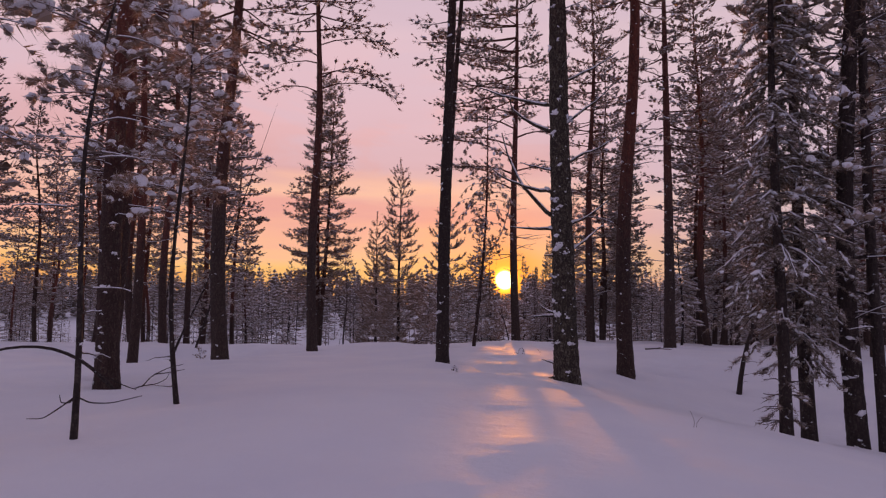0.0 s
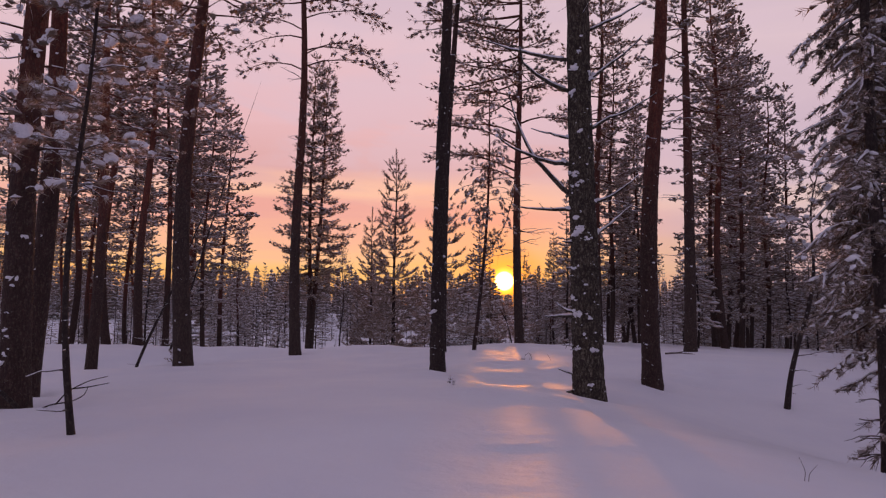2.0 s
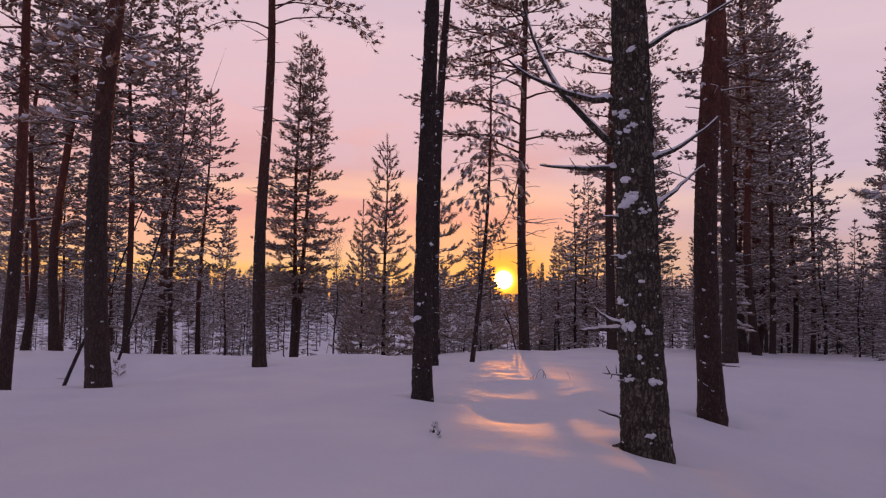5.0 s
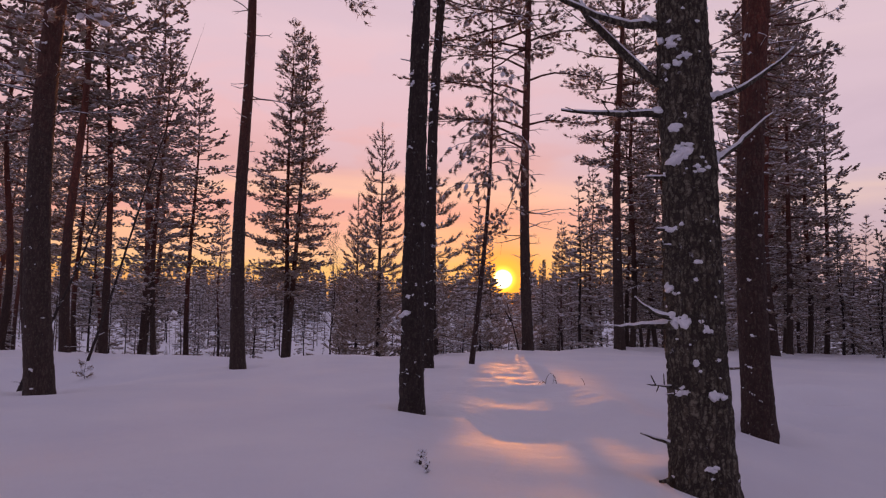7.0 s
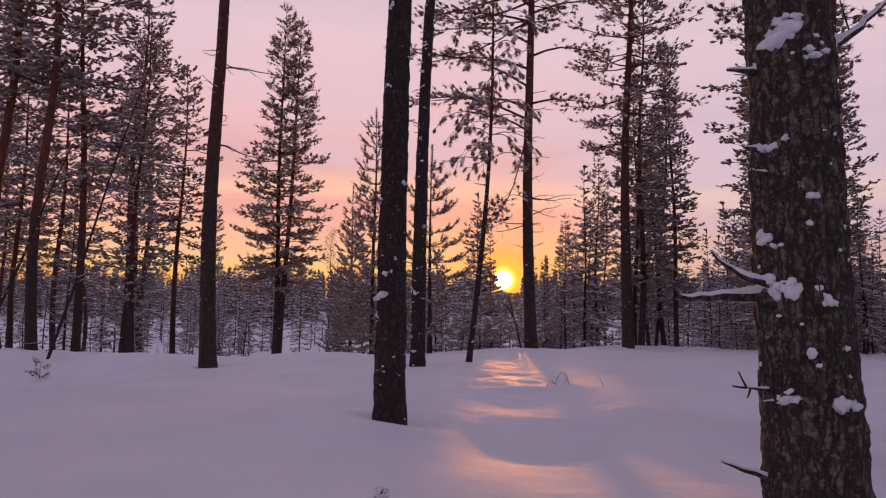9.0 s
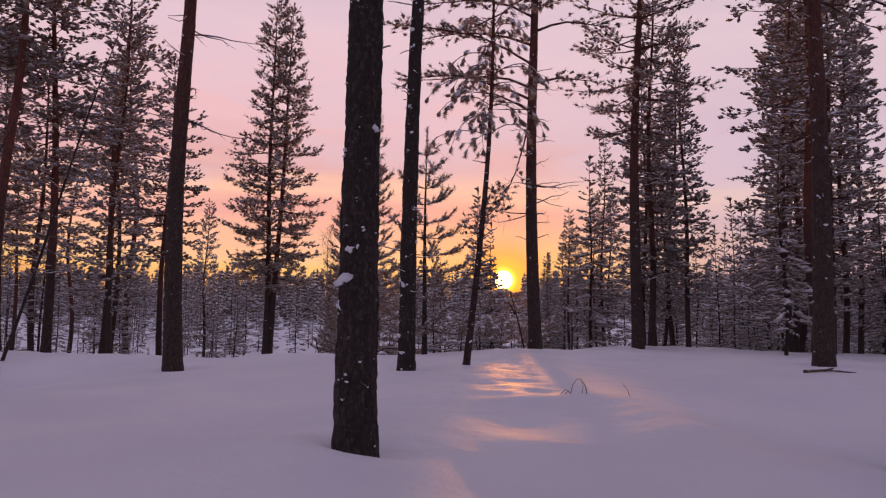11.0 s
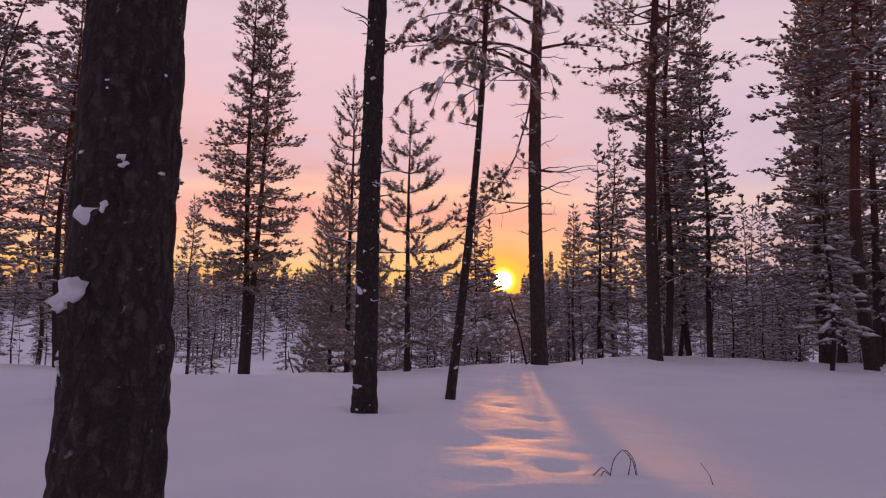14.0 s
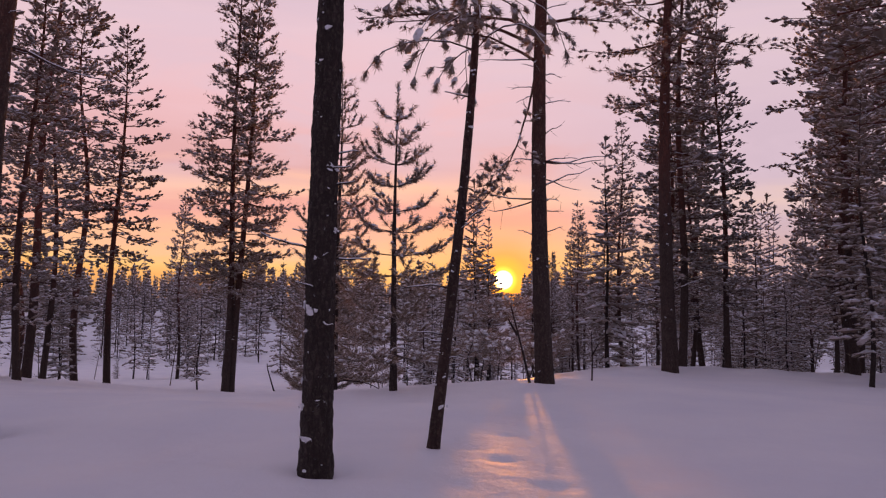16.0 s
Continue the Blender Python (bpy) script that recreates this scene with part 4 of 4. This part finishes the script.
SLIM = [dip_conifer(120, 7.0, 0.35, 1.05, 26, 6, 10, "slim young spruce with snowy layered boughs in the dip", FROSTED),
        dip_conifer(121, 8.0, 0.9, 0.95, 26, 6, 10, "slim young spruce with snowy layered boughs in the dip", NEEDLES, -20.0),
        dip_conifer(122, 9.0, 1.6, 1.15, 26, 5, 9, "slim young pine in the dip beyond the rise", NEEDLES, 2.0, 1.2),
        dip_conifer(123, 7.5, 0.3, 1.3, 25, 7, 9, "broad young spruce with snowy layered boughs in the dip", FROSTED, -12.0, 1.15)]


def clear(x, y, gap):
    return all((x - a) ** 2 + (y - b) ** 2 > gap * gap for a, b, _ in WELLS)


def plant(kinds, x, y, scale, turn, rng, used, tilt=1.2):
    ob = kinds[rng.integers(len(kinds))]
    m = Matrix.Translation((x, y, height(x, y))) @ pose(0, 0, 0, rng.normal(0, tilt * 0.5), rng.normal(0, tilt * 0.5), turn) @ Matrix.Scale(scale, 4)
    WELLS.append((x, y, 0.1))
    if ob.name in used:
        return copy_thing(ob, m)
    used.add(ob.name)
    ob.matrix_basis = m
    return ob


def left_edge(y):
    return min(-0.264 * y - 1.0, 0.3 - 0.384 * (y - 12.9))


def right_edge(y):
    return 0.19 * y + 1.7


def in_gap(x, y):
    """The lanes through the wood at which the sky shows down to the far trees."""
    s, u, v = (x - 0.8) / (y - 12.0), (x - 0.13) / (y - 3.4), x / y
    p, q, r = (x - 0.25) / (y - 6.1), (x - 0.35) / (y - 7.6), (x - 0.48) / (y - 10.1)
    return 0.375 < s < 0.47 or 0.455 < u < 0.575 or 0.253 < v < 0.288 or 0.512 < p < 0.585 or 0.535 < q < 0.6 or 0.318 < q < 0.375 or 0.352 < r < 0.388


def near_sun_line(x, y):
    return abs((x - 1.6) - math.tan(SUN_AZ) * (y - 15))


def in_glade(x, y):
    """The open snow in the dip."""
    return ((x + 8.0) / 7.0) ** 2 + ((y - 55) / 15) ** 2 < 1


def plant_woods():
    rng, used = np.random.default_rng(7), set()
    # pines whose places are known
    for kinds, x, y, scale in [(TALL, -10.94, 34.66, 1.02), (TALL, -13.39, 42.72, 1.05), (TALL, -11.14, 40.43, 0.95), (FULL, 6.6, 31.2, 0.88), (FULL, 8.82, 36.2, 0.85), (TALL, 13.3, 36.2, 1.08),
                               (FULL, 14.0, 34.4, 1.0), (FULL, 11.2, 32.2, 0.96), (FULL, 16.2, 37.5, 0.95)] + [(SLIM, 3.0, 57.0, 1.15), (SLIM, 3.75, 57.5, 0.9), (SLIM, 6.3, 58.0, 1.1), (SLIM, 6.0, 55.0, 0.75), (SLIM, 2.2, 52.0, 0.7), (SLIM, 2.26, 45.0, 0.85), (SLIM, 2.9, 45.6, 0.7), (SLIM, 2.7, 44.0, 0.5), (SLIM, 3.5, 47.0, 0.4), (SLIM, 3.75, 43.0, 0.36),
                               ] + [(FULL, -16.0, 61.9, 0.92), (SLIM, -8.8, 43.3, 0.6), (SLIM, -12.2, 39.0, 1.1), (FULL, -11.9, 37.4, 0.9), (SLIM, 5.2, 33.0, 0.8), (FULL, 5.95, 34.5, 0.6), (FULL, 7.0, 33.5, 0.8), (FULL, 7.7, 31.2, 0.74), (FULL, 8.1, 35.0, 0.7), (FULL, 5.6, 39.2, 0.47), (FULL, 5.6, 40.5, 0.43), (FULL, 5.35, 43.8, 0.4), (FULL, 7.6, 44.0, 0.66), (FULL, 9.0, 47.0, 0.72), (FULL, 8.2, 52.0, 0.7),
                               (SLIM, 6.0, 46.0, 0.9), (FULL, -8.9, 30.5, 0.9), (TALL, -9.4, 28.0, 0.95)]:
        plant(kinds, x, y, scale, rng.uniform(0, 360), rng, used)
    # pointed tops behind the gap
    for k in range(26):
        y = rng.uniform(54, 72)
        x = 0.8 + (y - 12.0) * rng.uniform(0.375, 0.47)
        plant(SLIM, x, y, (1.2 + (y - 12.9) * rng.uniform(0.07, 0.115) - height(x, y)) / 8.0, rng.uniform(0, 360), rng, used)
    # lower conifers that close the lanes at the height of the far woods
    for k in range(30):
        y = rng.uniform(38, 60)
        x = 0.13 + (y - 3.4) * rng.uniform(0.43, 0.60)
        if clear(x, y, 0.8):
            plant(SLIM, x, y, (1.1 + (y - 3.4) * rng.uniform(0.05, 0.115) - height(x, y)) / 8.0, rng.uniform(0, 360), rng, used)
    # low pines before the sun
    for k in range(18):
        y, off = rng.uniform(41, 54), -rng.uniform(0.35, 2.6) if k % 2 else rng.uniform(1.5, 3.2)
        plant(SLIM, 3.6 + 0.082 * (y - 45) + off, y, rng.uniform(0.46, 0.6), rng.uniform(0, 360), rng, used)
    n = 0
    for _ in range(900):
        y = 25 + 44 * rng.random() ** 1.1
        x = rng.uniform(-0.62 * y - 3, left_edge(y))
        if x > 0.8 - 0.6 * (y - 12.9) and rng.random() < 0.6:
            continue
        if rng.random() < (0.65 if y > 42 else 0.6 if x < -0.44 * y else 0.0):
            continue
        if clear(x, y, 1.4) and n < 22:
            plant(TALL if y > 42 or rng.random() < 0.8 else FULL, x, y, rng.uniform(0.78, 1.08), rng.uniform(0, 360), rng, used)
            n += 1
    n = 0
    for _ in range(1200):
        y = 24 + 45 * rng.random() ** 1.1
        x = rng.uniform(right_edge(y), 0.62 * y + 3)
        if clear(x, y, 1.5) and not in_gap(x, y) and n < 42 and not (x < 7.5 and y < 27):
            plant(BACK if y > 42 else TALL if rng.random() < 0.35 else FULL, x, y, rng.uniform(0.78, 1.08), rng.uniform(0, 360), rng, used)
            n += 1
    # the wood beside the way
    n = 0
    for _ in range(900):
        y = 14 + 12 * rng.random()
        x = rng.uniform(0.40 * y + 0.8, 0.62 * y + 2.5)
        if clear(x, y, 1.5) and not in_gap(x, y) and n < 3:
            plant(FULL if rng.random() < 0.7 else TALL, x, y, rng.uniform(0.75, 1.0), rng.uniform(0, 360), rng, used)
            n += 1
    n = 0
    for _ in range(900):
        y = 24 + 28 * rng.random()
        x = rng.uniform(-0.62 * y - 2, left_edge(y)) if rng.random() < 0.5 else rng.uniform(right_edge(y), 0.62 * y + 2)
        if clear(x, y, 0.8) and n < (26 if x > 0 else 16):
            plant(SLIM, x, y, rng.uniform(0.3, 0.8), rng.uniform(0, 360), rng, used)
            n += 1
    n = 0
    for _ in range(300):
        y = 42 + 22 * rng.random()
        x = rng.uniform(left_edge(y) - 2, right_edge(y) + 6)
        tall = (1.0 + 0.085 * (y - 12.9) - height(x, y)) * rng.uniform(0.3, 1.0)
        if clear(x, y, 1.2) and n < 34 and near_sun_line(x, y) > 2.0 and not in_glade(x, y):
            plant(SLIM, x, y, tall / 8.0, rng.uniform(0, 360), rng, used)
            n += 1


plant_woods()


def bare_birch(x, y, tall, seed):
    ob = thing("birch_tree", x, y, "bare birch with fine upswept twigs", "tree")
    w = Wood(seed, tall, 0.09, (0.3, 0), 0.1)
    w.bole(8)
    for z in np.arange(2.5, tall - 0.3, 0.35):
        for j in range(2):
            k = z / tall
            p, _ = w.limb(z, w.rng.uniform(0, 6.28), (1 - k) * 3.2 + 0.4, (50, 58, 66), 0.03 * (1.1 - k), 4, 6)
            for i in (2, 3, 4, 5):
                for _ in range(2):
                    w.twig(p[i], p[i] - p[i - 1] + w.rng.normal(0, 0.35, 3), w.rng.uniform(0.4, 0.9), 0.01)
    w.stand(ob, BARK_DARK)


bare_birch(-10.5, 81.0, 12.5, 91)


def far_woods():
    """The wooded slope across the dip: far trees past counting."""
    rng = np.random.default_rng(17)
    kinds = []
    for k in range(10):
        w = Wood(200 + k, 10.0, 0.07, plain=True)
        w.bole(5, np.array([-0.5, 2.0, 6.0, 10.0]))
        if k < 6:
            w.skirted(0.4 + 0.4 * (k % 3), 1.0 + 0.12 * (k % 4), 25, 5, 5.0, 0.8 + 0.08 * (k % 3), -18.0 + 6 * (k % 3), 1.7, 0.5)
        else:
            for z in np.linspace(0.6, 9.6, 15):
                reach = 1.55 * (1 - z / 10.3) ** 0.85 + 0.1
                for j in range(3):
                    az = rng.uniform(0, 6.28)
                    out = np.array((math.cos(az), math.sin(az), -0.25))
                    lumps(w.needles, rng, [w.axis(z) + out * reach * 0.5], [out], (reach * 0.75, 0.42, 0.34), PUFF, 0.35)
                    lumps(w.snow, rng, [w.axis(z) + out * reach * 0.6 + np.array((0, 0, 0.2))], [out], (reach * 0.35, 0.25, 0.14), CAP, 0.3)
            lumps(w.needles, rng, [w.axis(9.6)], [(0, 0, 1.0)], (0.8, 0.18, 0.18), PUFF, 0.2)
        kinds.append([(np.concatenate(g.v), np.array(g.f)) for g in (w.trunk, w.needles, w.snow)])
    sheets = [Geo(), Geo(), Geo()]

    def stand_tree(x, y, tall, kind):
        a = rng.uniform(0, 6.28)
        turn = np.array([[math.cos(a), -math.sin(a), 0], [math.sin(a), math.cos(a), 0], [0, 0, 1]])
        wide = np.array((1.0, 1.0, 1.0)) * tall / 10.0
        for sheet, (v, f) in zip(sheets, kinds[kind]):
            sheet.add(v @ turn.T * wide + np.array((x, y, height(x, y))), f)

    n = 0
    while n < 85:
        y = 45 + 45 * rng.random()
        x = rng.uniform(-0.66, 0.66) * y
        tall = (1.0 + 0.085 * (y - 12.9) - height(x, y)) * rng.uniform(0.3, 1.05)
        if near_sun_line(x, y) < 2.0 or in_glade(x, y) or not clear(x, y, 1.0) or (x < -2 and rng.random() < 0.5):
            continue
        stand_tree(x, y, tall, rng.integers(0, 6))
        n += 1
    n = 0
    while n < 1500:
        y = 80 + 90 * rng.random() if n < 300 else 150 + 170 * rng.random()
        x = rng.uniform(-0.68, 0.68) * y
        bearing = math.atan2(x - 0.8, y - 12.0) - SUN_AZ
        tall = rng.uniform(6, 12) if n < 300 else rng.uniform(7, 11)
        if abs(bearing) < radians(1.2):
            tall = min(tall, max(2.0, 1.0 + 0.034 * (y - 10) - height(x, y)))
        else:
            tall = min(tall, 1.0 + (0.08 if x / y < 0.17 else 0.095) * (y - 10) * rng.uniform(0.7, 1.05) - height(x, y))
        stand_tree(x, y, tall, rng.integers(0, 6) if y < 120 else rng.integers(6, 10))
        n += 1
    ob = tagged(new("far_woods", sheets[1].mesh("far_woods", DARK_WOODS, False)), "dark frosted conifers on the far slope", "woods", kind="stuff")
    part("trunks", sheets[0].mesh("trunks", BARK_DARK), ob)["kind"] = "stuff"
    part("crown_snow", sheets[2].mesh("crown_snow", CLING), ob)["kind"] = "stuff"


far_woods()


def undergrowth():
    """Rimed brushwood and thin stems standing in the dip."""
    rng, g, s = np.random.default_rng(23), Geo(), Geo()
    n = 0
    while n < 60:
        y = 27 + 65 * rng.random()
        x = rng.uniform(-0.6, 0.6) * y
        if y < 33 + 6 * (x > 0) or not clear(x, y, 0.5) or (in_glade(x, y) and rng.random() < 0.8):
            continue
        tall = rng.uniform(1.2, 4.2)
        top = np.array((rng.normal(0, 0.25), rng.normal(0, 0.25), tall))
        foot = np.array((x, y, height(x, y)))
        pts = [foot, foot + top * 0.5 + rng.normal(0, 0.08, 3), foot + top]
        g.tube(pts, [0.022, 0.014, 0.005], 4)
        for k in range(int(tall * 6)):
            t = rng.uniform(0.15, 0.95)
            p = foot + top * t
            a = rng.uniform(0, 6.28)
            d = np.array((math.cos(a), math.sin(a), rng.uniform(-0.1, 0.7)))
            q = p + d * rng.uniform(0.15, 0.6) * (1.2 - t)
            g.tube([p, (p + q) / 2 + np.array((0, 0, 0.03)), q], [0.007, 0.006, 0.004], 3)
            if rng.random() < 0.5:
                lumps(s, rng, [(p + q) / 2 + np.array((0, 0, 0.03))], [q - p], (0.12, 0.03, 0.022))
        n += 1
    ob = tagged(new("brushwood", g.mesh("brushwood", WOOD)), "rimed bare brushwood and thin stems in the dip", "shrubs", kind="stuff")
    part("twig_snow", s.mesh("twig_snow", CLING), ob)["kind"] = "stuff"


undergrowth()


# ---- small things on the snow ----
def stems(name, x, y, label, lines, r, material=WOOD, sides=5, category="twig"):
    """A dry plant or stick: lines of points from its foot, each one a stem."""
    ob = thing(name, x, y, label, category)
    for pts in lines:
        g = Geo()
        fine = np.array([np.interp(np.linspace(0, len(pts) - 1, 14), range(len(pts)), [p[i] for p in pts]) for i in range(3)]).T
        fine[1:-1] = (fine[:-2] + 2 * fine[1:-1] + fine[2:]) / 4
        g.tube(fine, np.linspace(r, r * 0.4, 14), sides)
        part("stem", g.mesh("stem", material), ob)
    return ob


dry_plant = stems("dry_plant", 1.58, 15.2, "dry bent stems sticking out of the snow", [
    [(-0.10, 0, -0.05), (-0.07, 0, 0.10), (0.0, 0, 0.17), (0.07, 0, 0.10), (0.09, 0, -0.03)], [(0.09, 0, -0.05), (0.06, 0, 0.09), (0.0, 0, 0.15)],
    [(-0.2, 0, 0.0), (-0.14, 0.02, 0.05), (-0.08, 0.02, 0.0)], [(-0.16, 0, -0.02), (-0.13, 0, 0.03), (-0.06, 0, -0.02)], [(0.02, 0.01, -0.04), (0.05, 0.02, 0.08), (0.03, 0.02, 0.15)]], 0.004)
dry_plant.scale = (0.76, 0.76, 0.8)
stems("fallen_stick", 5.1, 18.2, "dark stick lying half in the snow", [[(-0.25, 0, 0.02), (0.05, 0.02, 0.035), (0.38, -0.02, 0.01)], [(0.0, 0, 0.03), (0.15, 0.06, 0.06)]], 0.02)
stems("forked_stick", -2.65, 28.8, "bare forked stick standing in the snow", [[(0.1, 0, -0.1), (0.0, 0, 0.25), (-0.12, 0, 0.62), (-0.14, 0, 0.75)], [(0.02, 0, 0.2), (0.12, 0, 0.12), (0.15, 0, 0.05)]], 0.02, BARK_DARK)
stems("leaning_stick", 2.12, 23.9, "bare stick leaning beside a pine", [[(0.0, 0, -0.1), (-0.12, 0.03, 0.45), (-0.3, 0.1, 1.15)], [(-0.2, 0.05, 0.7), (-0.34, 0.08, 0.95)]], 0.022, BARK_DARK)
stems("stump_stick", 3.3, 25.5, "short dead stem on the crest", [[(0.0, 0, -0.1), (0.01, 0, 0.35), (0.0, 0, 0.8)], [(0.0, 0, 0.4), (0.12, 0.0, 0.62)]], 0.016, BARK_DARK)
stems("grass_stem", 1.9, 5.8, "dry grass stems above the snow", [[(0, 0, -0.02), (0.01, 0, 0.06), (-0.02, 0, 0.13)], [(0.02, 0, -0.02), (0.03, 0, 0.05), (0.07, 0, 0.09)]], 0.0022)
stems("thin_stem", 1.91, 14.97, "single thin dry stem in the snow", [[(0.03, 0, -0.02), (0.01, 0, 0.04), (-0.03, 0, 0.09)]], 0.0025)
stems("bent_branch", -3.75, 8.7, "bare branch bent in an arch to the snow", [
    [(-0.1, 0.3, 0.0), (-0.35, 0.1, 0.33), (-0.72, 0, 0.50), (-1.15, -0.05, 0.50), (-1.6, -0.1, 0.36), (-2.1, -0.1, 0.12)]], 0.024, BARK_DARK)
stems("dry_twig", -3.7, 8.9, "thin bare twigs curving up from the snow", [
    [(0.0, 0, -0.05), (0.2, 0, 0.05), (0.38, 0, 0.07), (0.5, 0, 0.13), (0.53, 0, 0.2)], [(0.1, 0.2, -0.03), (0.25, 0.2, 0.15), (0.45, 0.2, 0.25), (0.62, 0.2, 0.29)],
    [(0.28, 0.2, 0.17), (0.45, 0.2, 0.19), (0.64, 0.2, 0.23)]], 0.008, BARK_DARK)
stems("curled_twig", -2.35, 4.93, "dry curled twigs low on a thin stem", [
    [(0, 0, 0.27), (-0.1, 0.02, 0.2), (-0.22, 0.03, 0.12), (-0.32, 0.02, 0.12)], [(0, 0, 0.28), (-0.06, 0.05, 0.22), (-0.12, 0.05, 0.22), (-0.13, 0.05, 0.27)],
    [(0, 0, 0.27), (0.1, -0.02, 0.23), (0.24, -0.03, 0.23), (0.44, -0.04, 0.28)], [(0, 0, 0.5), (0.1, 0.1, 0.40), (0.24, 0.14, 0.33), (0.33, 0.14, 0.30)]], 0.006, BARK_DARK)
stems("arched_twig", -0.55, 24.6, "thin twig arched over the snow", [[(-0.5, 0, -0.05), (-0.15, 0, 0.16), (0.25, 0, 0.12), (0.6, 0, -0.06)]], 0.014, BARK_DARK)


def sprig(x, y, tall, seed, label, reach=0.12, snowy=0.9):
    ob = thing("pine_seedling", x, y, label, "seedling", "seedlings")
    w = Wood(seed, tall, 0.008, (0.02, 0), 0.01)
    w.bole(6, np.linspace(-0.1, tall, 6))
    for k in range(9):
        z = w.rng.uniform(0.1, 0.9) * tall
        w.bough(z, w.rng.uniform(0, 6.28), tall * w.rng.uniform(0.5, 1.5) * reach * (1.3 - z / tall), (10, 25, 40), 0.002, 2, (0.006, 0.018))
    w.brush(tall * 0.2, 22, tall * 0.02, snowy, BALL, (tall * 0.14, tall * 0.1, tall * 0.07), 0.6)
    w.stand(ob, BARK_DARK)


sprig(0.15, 10.15, 0.085, 71, "small snow-dusted sprig poking from the snow")
sprig(0.19, 9.97, 0.055, 73, "tiny snow-dusted sprig poking from the snow")
sprig(-6.6, 20.9, 0.34, 72, "small dark pine seedling half buried in snow", 0.5, 0.15)


# ---- the snow sheet itself, with a hollow round each trunk ----
def spread(low, high, step, reach, grow):
    """Even steps in the middle, ever wider ones outwards."""
    mid = list(np.arange(low, high + step / 2, step))
    out, d = [], step
    v = mid[-1]
    while v < reach[1]:
        d *= grow
        v += d
        out.append(v)
    back, d = [], step
    v = mid[0]
    while v > reach[0]:
        d *= grow
        v -= d
        back.append(v)
    return np.array(back[::-1] + mid + out)


def snow_ground():
    xs, ys = spread(-9, 9, 0.085, (-1600, 1600), 1.14), spread(-2, 28, 0.09, (-400, 2200), 1.10)
    gx, gy = np.meshgrid(xs, ys)
    gz = ground(gx, gy)
    flat = np.stack([gx.ravel(), gy.ravel()], 1)
    near = (np.abs(flat[:, 0]) < 40) & (flat[:, 1] > -20) & (flat[:, 1] < 90)
    soft = np.zeros(len(flat))
    for i in np.nonzero(near)[0]:
        x, y = flat[i]
        soft[i] = 0.045 * noise.noise((x * 0.45, y * 0.4, 3.1)) + 0.02 * noise.noise((x * 1.3, y * 0.9, 7.7)) + 0.008 * noise.noise((x * 1.6, y * 5.5, 1.7)) * (0.5 + noise.noise((x * 0.3, y * 0.3, 9.0))) + 0.013 * noise.noise((x * 2.3, y * 1.9, 4.4))
    gz = gz + soft.reshape(gz.shape)
    for x, y, r in WELLS:
        d2 = (gx - x) ** 2 + (gy - y) ** 2
        lee, bank = (gx - x - 0.13 - 0.4 * r) ** 2 + (gy - y + 0.05) ** 2, (gx - x + 0.22 + r) ** 2 + (gy - y + 0.1) ** 2
        gz = gz - 0.07 * np.exp(-d2 / (r + 0.12) ** 2) - 0.05 * np.exp(-lee / (r + 0.16) ** 2) + 0.035 * np.exp(-d2 / (r + 0.45) ** 2) + 0.025 * np.exp(-bank / (r + 0.2) ** 2)
    m, n = gz.shape
    g = Geo()
    i = (np.arange(m - 1)[:, None] * n + np.arange(n - 1)[None]).ravel()
    g.add(np.stack([gx.ravel(), gy.ravel(), gz.ravel()], 1), np.stack([i, i + 1, i + n + 1, i + n], 1))
    tagged(new("ground", g.mesh("ground", SNOW)), "deep soft snow over a gentle rise, lit pink and blue", "snow", kind="structure")


snow_ground()
